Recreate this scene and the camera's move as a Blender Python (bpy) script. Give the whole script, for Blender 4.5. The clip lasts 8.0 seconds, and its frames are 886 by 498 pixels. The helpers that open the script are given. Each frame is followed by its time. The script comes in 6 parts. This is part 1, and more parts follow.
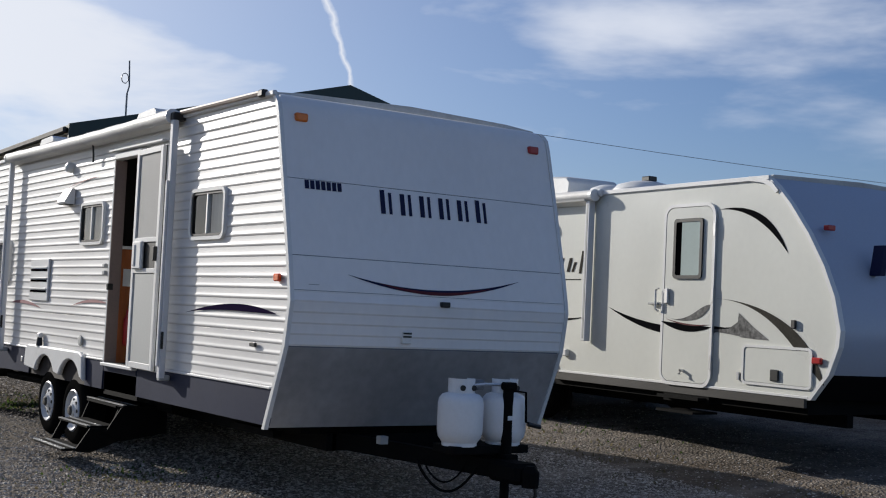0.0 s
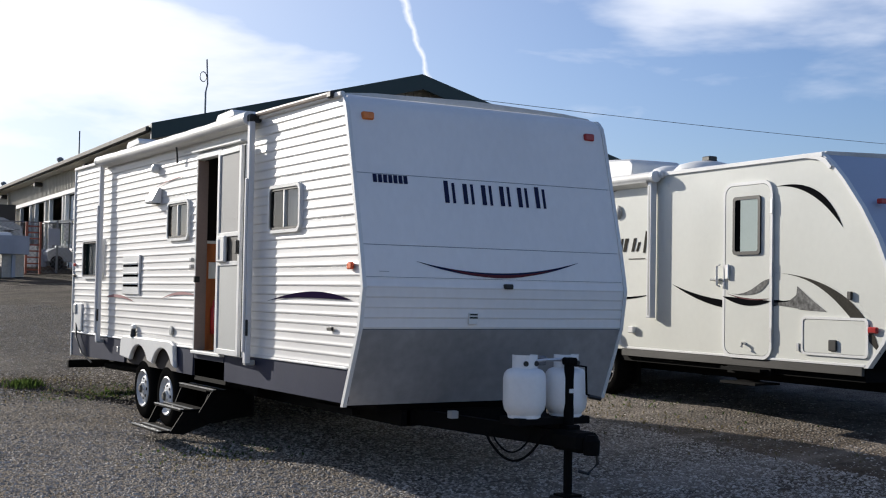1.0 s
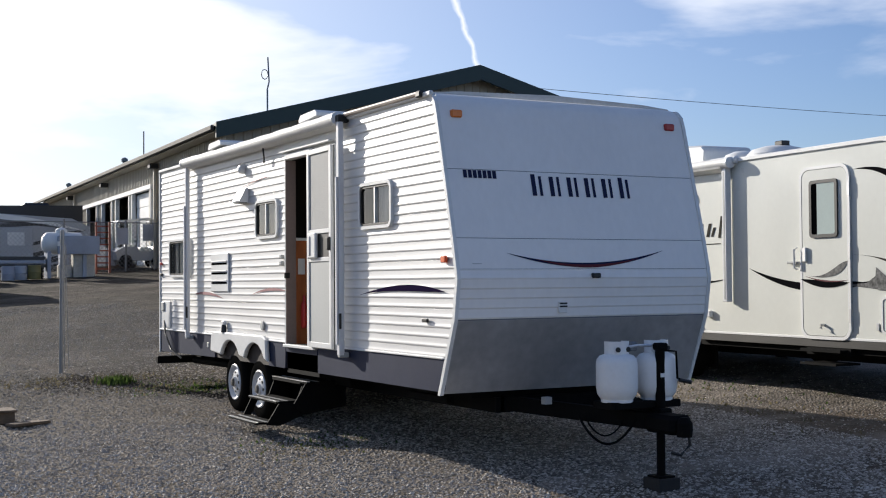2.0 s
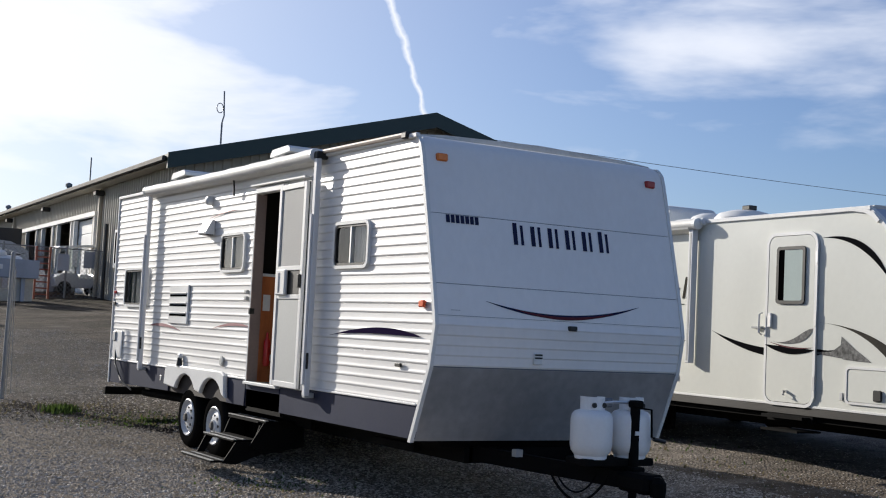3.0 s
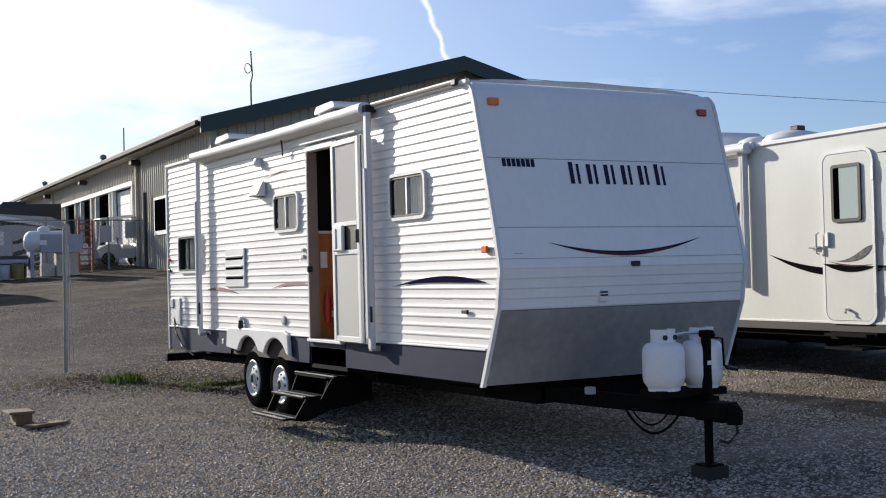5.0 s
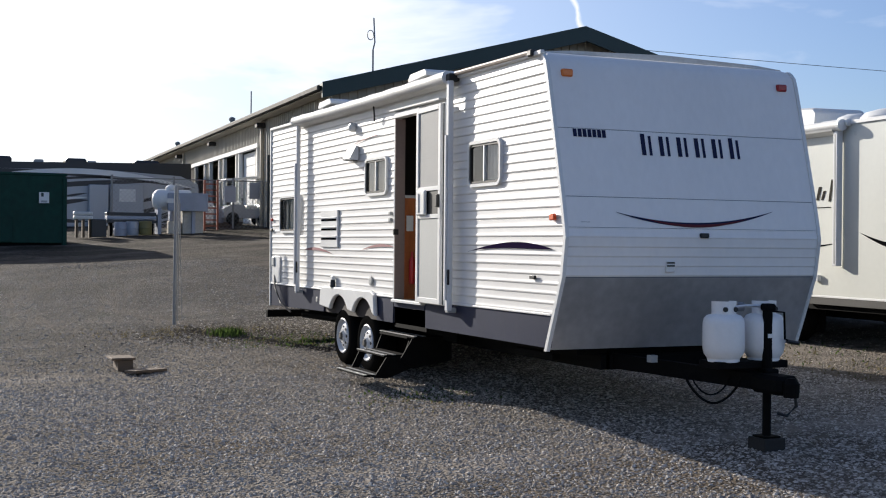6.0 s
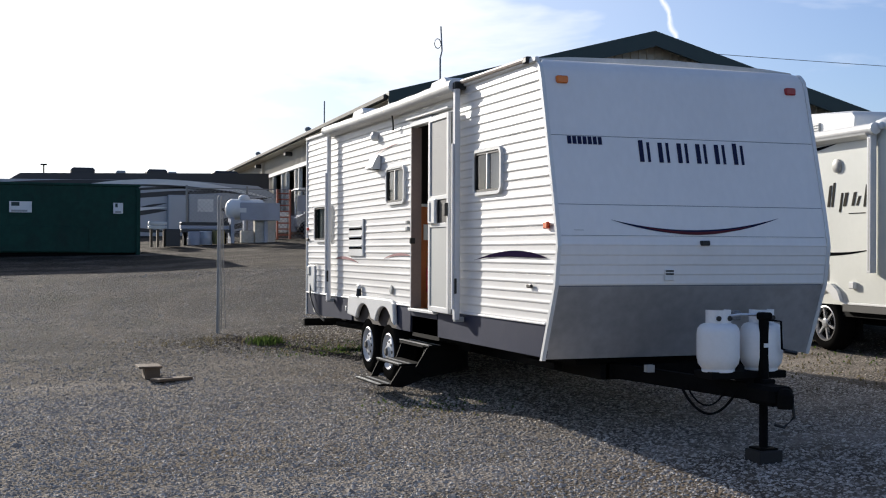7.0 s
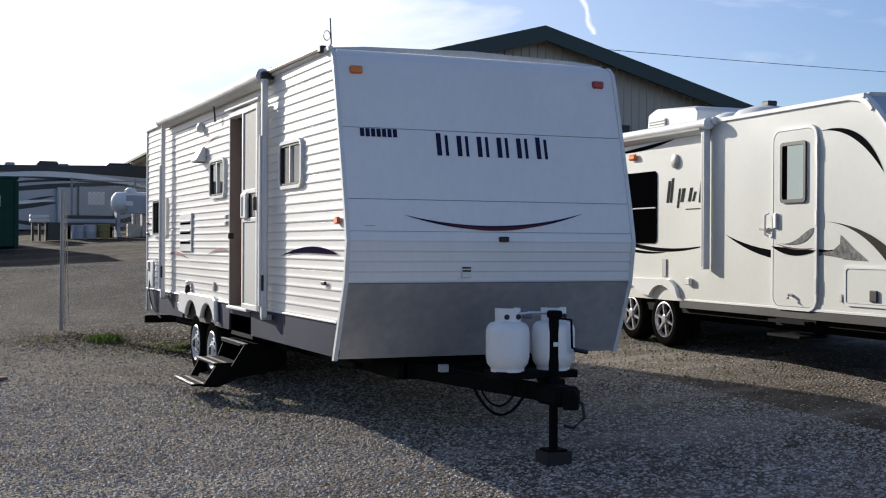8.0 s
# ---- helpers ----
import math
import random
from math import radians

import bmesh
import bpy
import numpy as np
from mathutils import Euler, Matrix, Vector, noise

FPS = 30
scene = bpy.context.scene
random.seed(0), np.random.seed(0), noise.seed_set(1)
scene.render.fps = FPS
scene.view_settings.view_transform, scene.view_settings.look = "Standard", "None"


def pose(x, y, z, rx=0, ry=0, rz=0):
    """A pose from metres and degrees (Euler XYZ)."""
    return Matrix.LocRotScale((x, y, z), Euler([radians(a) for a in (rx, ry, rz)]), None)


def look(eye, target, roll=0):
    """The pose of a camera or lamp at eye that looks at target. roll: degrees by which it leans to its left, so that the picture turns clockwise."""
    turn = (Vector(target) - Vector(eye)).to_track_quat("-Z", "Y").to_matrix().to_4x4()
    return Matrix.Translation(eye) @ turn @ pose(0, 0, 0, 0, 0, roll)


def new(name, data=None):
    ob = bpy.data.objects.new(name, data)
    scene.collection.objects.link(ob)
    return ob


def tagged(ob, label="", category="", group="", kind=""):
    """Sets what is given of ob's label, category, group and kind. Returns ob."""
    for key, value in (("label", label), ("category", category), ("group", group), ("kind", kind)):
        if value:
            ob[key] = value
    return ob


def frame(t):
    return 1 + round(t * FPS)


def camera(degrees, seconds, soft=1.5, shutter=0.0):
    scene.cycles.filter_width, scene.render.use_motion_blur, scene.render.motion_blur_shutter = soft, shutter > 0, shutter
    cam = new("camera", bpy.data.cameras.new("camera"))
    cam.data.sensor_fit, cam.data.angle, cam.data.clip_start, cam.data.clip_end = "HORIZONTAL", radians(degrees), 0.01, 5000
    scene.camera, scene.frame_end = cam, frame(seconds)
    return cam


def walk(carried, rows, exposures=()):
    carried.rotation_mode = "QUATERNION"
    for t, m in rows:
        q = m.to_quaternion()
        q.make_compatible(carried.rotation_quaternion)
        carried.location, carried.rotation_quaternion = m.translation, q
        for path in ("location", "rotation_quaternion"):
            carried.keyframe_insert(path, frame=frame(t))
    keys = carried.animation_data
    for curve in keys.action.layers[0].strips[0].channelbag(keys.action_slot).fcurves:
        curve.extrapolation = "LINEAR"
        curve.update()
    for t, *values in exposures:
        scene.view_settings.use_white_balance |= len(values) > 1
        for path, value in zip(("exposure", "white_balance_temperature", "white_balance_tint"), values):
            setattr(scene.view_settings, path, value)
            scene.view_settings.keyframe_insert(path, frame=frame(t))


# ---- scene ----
cam = camera(39.0, 8.0, 1.1)
PATH = [
    (0, (-3.986, -7.645, 1.545), (-2.852, -6.001, 1.645), 2.7),
    (0.5, (-4.131, -7.928, 1.556), (-3.033, -6.258, 1.625), 1.3),
    (1, (-4.201, -8.205, 1.534), (-3.173, -6.491, 1.605), 1.0),
    (1.5, (-4.417, -8.335, 1.551), (-3.455, -6.583, 1.611), 0.2),
    (1.7, (-4.496, -8.346, 1.561), (-3.544, -6.588, 1.618), -0.5),
    (2.8, (-4.799, -8.169, 1.508), (-3.816, -6.428, 1.554), 1.1),
    (3, (-4.817, -8.061, 1.531), (-3.781, -6.356, 1.661), 2.8),
    (3.5, (-4.878, -7.922, 1.558), (-3.777, -6.256, 1.665), 2.3),
    (4, (-4.853, -7.901, 1.556), (-3.75, -6.235, 1.645), 1.3),
    (4.2, (-4.89, -7.889, 1.567), (-3.804, -6.21, 1.633), 1.2),
    (5.3, (-5.004, -8.065, 1.527), (-4.031, -6.318, 1.558), -1.7),
    (5.5, (-4.947, -8.163, 1.513), (-4.036, -6.383, 1.491), 1.0),
    (6, (-4.735, -8.446, 1.505), (-3.925, -6.618, 1.498), 0.5),
    (6.5, (-4.369, -8.509, 1.511), (-3.635, -6.648, 1.476), -0.5),
    (7, (-4.017, -8.697, 1.522), (-3.342, -6.814, 1.526), 0.2),
    (7.5, (-3.512, -8.805, 1.532), (-2.764, -6.95, 1.533), 1.6),
    (8, (-2.995, -8.749, 1.542), (-2.2, -6.914, 1.537), 0.3),
]
EXPOSURES = [(0.0, 0.0, 6250, 10), (0.4, 0.07, 6280, 10), (0.8, 0.29, 6350, 10), (1.2, 0.43, 6370, 10), (2.6, 0.43, 6380, 10), (3.2, 0.28, 6390, 10), (3.8, 0.29, 6390, 10), (4.3, 0.36, 6390, 10), (5.2, 0.50, 6420, 10), (8.0, 0.48, 6400, 10)]
walk(cam, [(t, look(eye, target, roll)) for t, eye, target, roll in PATH], EXPOSURES)

# ---------- world, sun, exposure ----------
SUN_AZ, SUN_EL = -16.5, 19.0        # degrees from +y towards +x, and up
_s = Vector((math.sin(radians(SUN_AZ)) * math.cos(radians(SUN_EL)), math.cos(radians(SUN_AZ)) * math.cos(radians(SUN_EL)), math.sin(radians(SUN_EL))))
sun_data = bpy.data.lights.new("sun", "SUN")
sun_data.energy, sun_data.angle, sun_data.color = 5.0, radians(0.6), (1.0, 0.93, 0.83)
sun = new("sun", sun_data)
sun.matrix_world = look(_s * 50, (0, 0, 0))


def build_world():
    world = bpy.data.worlds.new("sky")
    scene.world = world
    world.use_nodes = True
    nt = world.node_tree
    N, L = nt.nodes, nt.links
    N.clear()
    out = N.new("ShaderNodeOutputWorld")
    bg = N.new("ShaderNodeBackground")
    sky = N.new("ShaderNodeTexSky")
    sky.sky_type, sky.sun_disc = "NISHITA", False
    sky.sun_elevation, sky.sun_rotation = radians(SUN_EL), radians(SUN_AZ)
    sky.air_density, sky.dust_density, sky.ozone_density = 1.0, 0.5, 1.8
    bg.inputs["Strength"].default_value = 0.090
    tc = N.new("ShaderNodeTexCoord")

    def math_node(op, a, b=None, c=None, clamp=False):
        n = N.new("ShaderNodeMath")
        n.operation, n.use_clamp = op, clamp
        for i, v in enumerate((a, b, c)):
            if v is None:
                continue
            if isinstance(v, (int, float)):
                n.inputs[i].default_value = v
            else:
                L.new(v, n.inputs[i])
        return n.outputs[0]

    sep = N.new("ShaderNodeSeparateXYZ")
    L.new(tc.outputs["Generated"], sep.inputs[0])
    x, y, z = sep.outputs
    # clouds on a flat layer: direction divided by its height
    zc = math_node("ADD", math_node("MAXIMUM", z, 0.0), 0.10)
    comb = N.new("ShaderNodeCombineXYZ")
    L.new(math_node("DIVIDE", x, zc), comb.inputs[0])
    L.new(math_node("DIVIDE", y, zc), comb.inputs[1])
    mp = N.new("ShaderNodeMapping")
    mp.inputs["Rotation"].default_value = (0, 0, radians(35))
    mp.inputs["Scale"].default_value = (0.7, 1.0, 1.0)
    mp.inputs["Location"].default_value = (0.35, 2.1, 0.0)
    L.new(comb.outputs[0], mp.inputs[0])
    n1 = N.new("ShaderNodeTexNoise")
    n1.inputs["Scale"].default_value, n1.inputs["Detail"].default_value, n1.inputs["Roughness"].default_value = 0.9, 7.0, 0.52
    n1.inputs["Distortion"].default_value = 0.5
    L.new(mp.outputs[0], n1.inputs["Vector"])
    ramp = N.new("ShaderNodeValToRGB")
    ramp.color_ramp.elements[0].position, ramp.color_ramp.elements[1].position = 0.42, 0.62
    L.new(n1.outputs["Fac"], ramp.inputs[0])
    # two broad soft cloud banks with ragged, wispy edges
    azim = math_node("ARCTAN2", x, y)
    elev = math_node("ARCSINE", z)
    banks = None
    for a0, e0, wa, we, thick in ((4.0, 13.0, 28.0, 12.0, 1.45), (41.0, 12.2, 16.0, 5.6, 0.78), (60.0, 8.0, 10.0, 3.4, 0.5)):
        da = math_node("DIVIDE", math_node("SUBTRACT", azim, radians(a0)), radians(wa))
        de = math_node("DIVIDE", math_node("SUBTRACT", elev, radians(e0)), radians(we))
        dd = math_node("SQRT", math_node("ADD", math_node("MULTIPLY", da, da), math_node("MULTIPLY", de, de)))
        one = math_node("MULTIPLY", math_node("SUBTRACT", 1.0, dd, clamp=True), thick)
        banks = one if banks is None else math_node("MAXIMUM", banks, one)
    # more broken cloud, added over the sky's unseen half to brighten shaded fronts
    banks = math_node("MAXIMUM", banks, math_node("MULTIPLY", y, -0.30, clamp=True))
    # thin high haze towards the sun
    dot = N.new("ShaderNodeVectorMath")
    dot.operation = "DOT_PRODUCT"
    nrm = N.new("ShaderNodeVectorMath")
    nrm.operation = "NORMALIZE"
    L.new(tc.outputs["Generated"], nrm.inputs[0])
    L.new(nrm.outputs[0], dot.inputs[0])
    dot.inputs[1].default_value = _s
    toward = math_node("POWER", math_node("MAXIMUM", dot.outputs["Value"], 0.0), 4.4)
    # contrail: a thin band of a great circle, wavering, between two heights
    a1 = Vector((math.sin(radians(27.8)) * math.cos(radians(16)), math.cos(radians(27.8)) * math.cos(radians(16)), math.sin(radians(16))))
    a2 = Vector((math.sin(radians(30.2)) * math.cos(radians(9.8)), math.cos(radians(30.2)) * math.cos(radians(9.8)), math.sin(radians(9.8))))
    plane = a1.cross(a2).normalized()
    dp = N.new("ShaderNodeVectorMath")
    dp.operation = "DOT_PRODUCT"
    L.new(nrm.outputs[0], dp.inputs[0])
    dp.inputs[1].default_value = plane
    n2 = N.new("ShaderNodeTexNoise")
    n2.inputs["Scale"].default_value, n2.inputs["Detail"].default_value = 60.0, 4.0
    L.new(nrm.outputs[0], n2.inputs["Vector"])
    wav = math_node("MULTIPLY", math_node("SUBTRACT", n2.outputs["Fac"], 0.5), 0.010)
    off = math_node("ABSOLUTE", math_node("ADD", dp.outputs["Value"], wav))
    width = math_node("MULTIPLY_ADD", z, 0.027, -0.0013)
    trail = math_node("SUBTRACT", 1.0, math_node("DIVIDE", off, width), clamp=True)
    near = N.new("ShaderNodeVectorMath")
    near.operation = "DOT_PRODUCT"
    L.new(nrm.outputs[0], near.inputs[0])
    near.inputs[1].default_value = a1
    trail = math_node("MULTIPLY", trail, math_node("GREATER_THAN", near.outputs["Value"], 0.95))
    trail = math_node("MULTIPLY", trail, math_node("GREATER_THAN", z, 0.166))
    cm = N.new("ShaderNodeMapping")
    cm.inputs["Rotation"].default_value = (0, radians(12), 0)
    cm.inputs["Scale"].default_value = (1.0, 1.0, 3.6)
    L.new(nrm.outputs[0], cm.inputs[0])
    n3 = N.new("ShaderNodeTexNoise")
    n3.inputs["Scale"].default_value, n3.inputs["Detail"].default_value, n3.inputs["Roughness"].default_value = 3.6, 6.0, 0.55
    n3.inputs["Distortion"].default_value = 0.25
    L.new(cm.outputs[0], n3.inputs["Vector"])
    wisp = math_node("SUBTRACT", n3.outputs["Fac"], 0.5)
    body = math_node("ADD", math_node("MULTIPLY_ADD", banks, 1.5, -0.28), math_node("MULTIPLY", wisp, 2.8))
    soft = N.new("ShaderNodeMapRange")
    soft.interpolation_type = "SMOOTHSTEP"
    soft.inputs["From Min"].default_value, soft.inputs["From Max"].default_value = -0.05, 0.95
    L.new(body, soft.inputs[0])
    bank_cover = math_node("MULTIPLY", soft.outputs[0], 0.88)
    cover = math_node("MAXIMUM", bank_cover, math_node("MULTIPLY", trail, 0.95))
    cover = math_node("MAXIMUM", cover, math_node("MULTIPLY", toward, 0.98))
    cover = math_node("MULTIPLY", cover, math_node("MULTIPLY", z, 14.0, clamp=True), clamp=True)
    white = N.new("ShaderNodeMixRGB")
    white.inputs[1].default_value = (8.2, 8.5, 9.3, 1)
    white.inputs[2].default_value = (11.2, 10.9, 10.5, 1)
    L.new(toward, white.inputs[0])
    mix = N.new("ShaderNodeMixRGB")
    L.new(cover, mix.inputs[0])
    tint = N.new("ShaderNodeVectorMath")
    tint.operation = "MULTIPLY"
    tint.inputs[1].default_value = (0.70, 0.79, 1.05)
    L.new(sky.outputs[0], tint.inputs[0])
    L.new(tint.outputs[0], mix.inputs[1])
    L.new(white.outputs[0], mix.inputs[2])
    L.new(mix.outputs[0], bg.inputs["Color"])
    L.new(bg.outputs[0], out.inputs[0])


build_world()

# ---------- materials ----------


def rgb(c):
    return (c[0], c[1], c[2], 1.0)


def paint(name, col, rough=0.5, metal=0.0, vary=0.12, big=1.5, fine=45.0, bump=0.05, dirt=None, dirt_amount=0.0, stretch=(1, 1, 1), coat=0.0, piece=0.0, spec=0.5):
    """A surface with colour drift at two scales, fine relief and optional dirt."""
    m = bpy.data.materials.new(name)
    m.use_nodes = True
    N, L = m.node_tree.nodes, m.node_tree.links
    b = N["Principled BSDF"]
    b.inputs["Metallic"].default_value = metal
    b.inputs["Coat Weight"].default_value = coat
    b.inputs["Specular IOR Level"].default_value = spec
    tc = N.new("ShaderNodeTexCoord")
    mp = N.new("ShaderNodeMapping")
    mp.inputs["Scale"].default_value = stretch
    L.new(tc.outputs["Object"], mp.inputs[0])
    n1, n2 = N.new("ShaderNodeTexNoise"), N.new("ShaderNodeTexNoise")
    n1.inputs["Scale"].default_value, n1.inputs["Detail"].default_value = big, 5.0
    n2.inputs["Scale"].default_value, n2.inputs["Detail"].default_value = fine, 3.0
    L.new(mp.outputs[0], n1.inputs["Vector"])
    L.new(mp.outputs[0], n2.inputs["Vector"])
    r1 = N.new("ShaderNodeMapRange")
    r1.inputs["From Min"].default_value, r1.inputs["From Max"].default_value = 0.3, 0.7
    r1.inputs["To Min"].default_value, r1.inputs["To Max"].default_value = 1 - vary, 1 + vary * 0.6
    L.new(n1.outputs["Fac"], r1.inputs[0])
    r2 = N.new("ShaderNodeMapRange")
    r2.inputs["From Min"].default_value, r2.inputs["From Max"].default_value = 0.25, 0.75
    r2.inputs["To Min"].default_value, r2.inputs["To Max"].default_value = 1 - vary * 0.6, 1 + vary * 0.5
    L.new(n2.outputs["Fac"], r2.inputs[0])
    mul = N.new("ShaderNodeMath")
    mul.operation = "MULTIPLY"
    L.new(r1.outputs[0], mul.inputs[0])
    L.new(r2.outputs[0], mul.inputs[1])
    fac = mul.outputs[0]
    if piece:
        oi = N.new("ShaderNodeObjectInfo")
        r3 = N.new("ShaderNodeMapRange")
        r3.inputs["To Min"].default_value, r3.inputs["To Max"].default_value = 1 - piece, 1 + piece
        L.new(oi.outputs["Random"], r3.inputs[0])
        m3 = N.new("ShaderNodeMath")
        m3.operation = "MULTIPLY"
        L.new(fac, m3.inputs[0])
        L.new(r3.outputs[0], m3.inputs[1])
        fac = m3.outputs[0]
    sc = N.new("ShaderNodeVectorMath")
    sc.operation = "SCALE"
    sc.inputs[0].default_value = col
    L.new(fac, sc.inputs["Scale"])
    colour = sc.outputs[0]
    if dirt:
        n3 = N.new("ShaderNodeTexNoise")
        n3.inputs["Scale"].default_value, n3.inputs["Detail"].default_value, n3.inputs["Roughness"].default_value = big * 2.3, 8.0, 0.7
        L.new(mp.outputs[0], n3.inputs["Vector"])
        rr = N.new("ShaderNodeMapRange")
        rr.inputs["From Min"].default_value, rr.inputs["From Max"].default_value, rr.inputs["To Max"].default_value = 0.48, 0.75, dirt_amount
        L.new(n3.outputs["Fac"], rr.inputs[0])
        mx = N.new("ShaderNodeMixRGB")
        L.new(rr.outputs[0], mx.inputs[0])
        L.new(colour, mx.inputs[1])
        mx.inputs[2].default_value = rgb(dirt)
        colour = mx.outputs[0]
    L.new(colour, b.inputs["Base Color"])
    rg = N.new("ShaderNodeMapRange")
    rg.inputs["To Min"].default_value, rg.inputs["To Max"].default_value = max(0.02, rough - 0.08), min(1, rough + 0.1)
    L.new(n1.outputs["Fac"], rg.inputs[0])
    L.new(rg.outputs[0], b.inputs["Roughness"])
    if bump:
        bp = N.new("ShaderNodeBump")
        bp.inputs["Strength"].default_value, bp.inputs["Distance"].default_value = bump, 0.01
        L.new(n2.outputs["Fac"], bp.inputs["Height"])
        L.new(bp.outputs[0], b.inputs["Normal"])
    return m


def glassy(name, tint, see=0.5, rough=0.03):
    m = bpy.data.materials.new(name)
    m.use_nodes = True
    N, L = m.node_tree.nodes, m.node_tree.links
    N.clear()
    out, mix = N.new("ShaderNodeOutputMaterial"), N.new("ShaderNodeMixShader")
    tr, gl = N.new("ShaderNodeBsdfTransparent"), N.new("ShaderNodeBsdfGlossy")
    tr.inputs[0].default_value = rgb(tint)
    gl.inputs["Roughness"].default_value = rough
    fr = N.new("ShaderNodeFresnel")
    fr.inputs["IOR"].default_value = 1.5
    ad = N.new("ShaderNodeMath")
    ad.operation = "MULTIPLY_ADD"
    ad.inputs[1].default_value, ad.inputs[2].default_value = 1.0, (1 - see) * 0.04
    L.new(fr.outputs[0], ad.inputs[0])
    L.new(ad.outputs[0], mix.inputs[0])
    L.new(tr.outputs[0], mix.inputs[1])
    L.new(gl.outputs[0], mix.inputs[2])
    L.new(mix.outputs[0], out.inputs[0])
    return m


SIDING = paint("white_aluminium_siding", (0.655, 0.645, 0.625), 0.36, vary=0.05, big=1.2, fine=30, bump=0.03, dirt=(0.52, 0.48, 0.42), dirt_amount=0.10, stretch=(1, 0.5, 1.5), spec=0.9)
FRONT = paint("white_front_panel", (0.84, 0.825, 0.80), 0.42, vary=0.04, big=1.0, fine=20, bump=0.015, dirt=(0.55, 0.55, 0.55), dirt_amount=0.10, stretch=(1, 1, 0.5))
TRIM = paint("white_trim", (0.74, 0.74, 0.72), 0.4, vary=0.06, dirt=(0.4, 0.38, 0.35), dirt_amount=0.15)
SEAM = paint("grey_seam", (0.22, 0.24, 0.29), 0.6, vary=0.1)
SKIRT = paint("slate_blue_skirt_paint", (0.017, 0.023, 0.052), 0.5, vary=0.10, big=2, fine=40, bump=0.03, dirt=(0.10, 0.09, 0.085), dirt_amount=0.08, spec=0.12)
ROOFM = paint("roof_membrane", (0.62, 0.61, 0.58), 0.7, vary=0.12, dirt=(0.3, 0.28, 0.25), dirt_amount=0.4)
FABRIC = paint("awning_vinyl", (0.66, 0.65, 0.62), 0.6, vary=0.08, big=4, fine=80, bump=0.15, dirt=(0.35, 0.33, 0.30), dirt_amount=0.35, stretch=(1, 0.3, 1))
ALU = paint("brushed_aluminium", (0.66, 0.66, 0.66), 0.38, metal=0.85, vary=0.08)
ARMW = paint("white_awning_arm", (0.72, 0.72, 0.72), 0.35, vary=0.05)
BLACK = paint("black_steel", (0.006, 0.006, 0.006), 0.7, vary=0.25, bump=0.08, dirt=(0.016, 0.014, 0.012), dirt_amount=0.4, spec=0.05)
PLASTB = paint("black_plastic", (0.010, 0.010, 0.010), 0.45, vary=0.15)
RUBBER = paint("tyre_rubber", (0.008, 0.0078, 0.0075), 0.9, vary=0.2, fine=70, bump=0.2, dirt=(0.026, 0.022, 0.018), dirt_amount=0.2, spec=0.0)
RIM = paint("white_wheel_paint", (0.56, 0.57, 0.58), 0.4, vary=0.06, dirt=(0.3, 0.26, 0.2), dirt_amount=0.35)
CHROME = paint("alloy_wheel", (0.60, 0.60, 0.61), 0.28, metal=0.8, vary=0.08)
TANK = paint("white_tank_paint", (0.86, 0.855, 0.84), 0.35, vary=0.04, dirt=(0.5, 0.47, 0.42), dirt_amount=0.15)
MARKER = paint("orange_red_lens", (0.80, 0.085, 0.015), 0.2, vary=0.1, coat=0.5)
GUTTER = paint("dull_grey_gutter", (0.085, 0.080, 0.072), 0.7, vary=0.12, spec=0.2)
AMBER = paint("amber_lens", (0.80, 0.20, 0.015), 0.3, vary=0.1, coat=0.1)
REDL = paint("red_lens", (0.40, 0.016, 0.014), 0.3, vary=0.1, coat=0.1)
NAVY = paint("navy_vinyl", (0.012, 0.016, 0.055), 0.6, vary=0.1, bump=0, spec=0.15)
MAROON = paint("maroon_vinyl", (0.10, 0.020, 0.026), 0.6, vary=0.1, bump=0, spec=0.15)
PLUM = paint("plum_vinyl", (0.020, 0.013, 0.038), 0.8, vary=0.1, bump=0, spec=0.0)
ROSE = paint("faded_maroon_vinyl", (0.26, 0.085, 0.095), 0.5, vary=0.15, bump=0)
GREYV = paint("grey_vinyl", (0.062, 0.058, 0.050), 0.8, vary=0.25, big=7, bump=0, spec=0.0)
DARKV = paint("charcoal_vinyl", (0.008, 0.008, 0.009), 0.8, vary=0.1, bump=0, spec=0.0)
WOOD = paint("orange_oak_veneer", (0.50, 0.15, 0.045), 0.45, vary=0.18, big=4, fine=30, bump=0.05, stretch=(4, 4, 0.6))
CARPET = paint("dark_grey_carpet", (0.03, 0.03, 0.03), 0.95, vary=0.2)
# near-black walls: the gloom of unlit rooms is put into the colour
SHADEIN = paint("shaded_interior", (0.028, 0.020, 0.017), 0.8, vary=0.2)
CURTAIN = paint("pale_curtain", (0.66, 0.66, 0.645), 0.85, vary=0.12, big=8, fine=60, bump=0.2, stretch=(1, 9, 0.5))
SCREEN = paint("grey_screen_mesh", (0.33, 0.33, 0.32), 0.75, vary=0.08, fine=300, bump=0.3)
PANELG = paint("grey_door_panel", (0.36, 0.37, 0.36), 0.6, vary=0.06)
GLASS = glassy("window_glass", (0.82, 0.84, 0.85))
SMOKE = paint("smoked_glass", (0.002, 0.002, 0.0025), 0.5, vary=0.05, bump=0, spec=0.0)
CLEAR = glassy("clear_glass", (0.85, 0.88, 0.86), 0.9)
FIBRE = paint("white_fibreglass", (0.695, 0.70, 0.64), 0.3, vary=0.03, big=1.0, fine=15, bump=0.01, dirt=(0.6, 0.57, 0.5), dirt_amount=0.12)
FIBREN = paint("pale_grey_nose_paint", (0.42, 0.47, 0.56), 0.3, vary=0.05, big=1, bump=0.01)
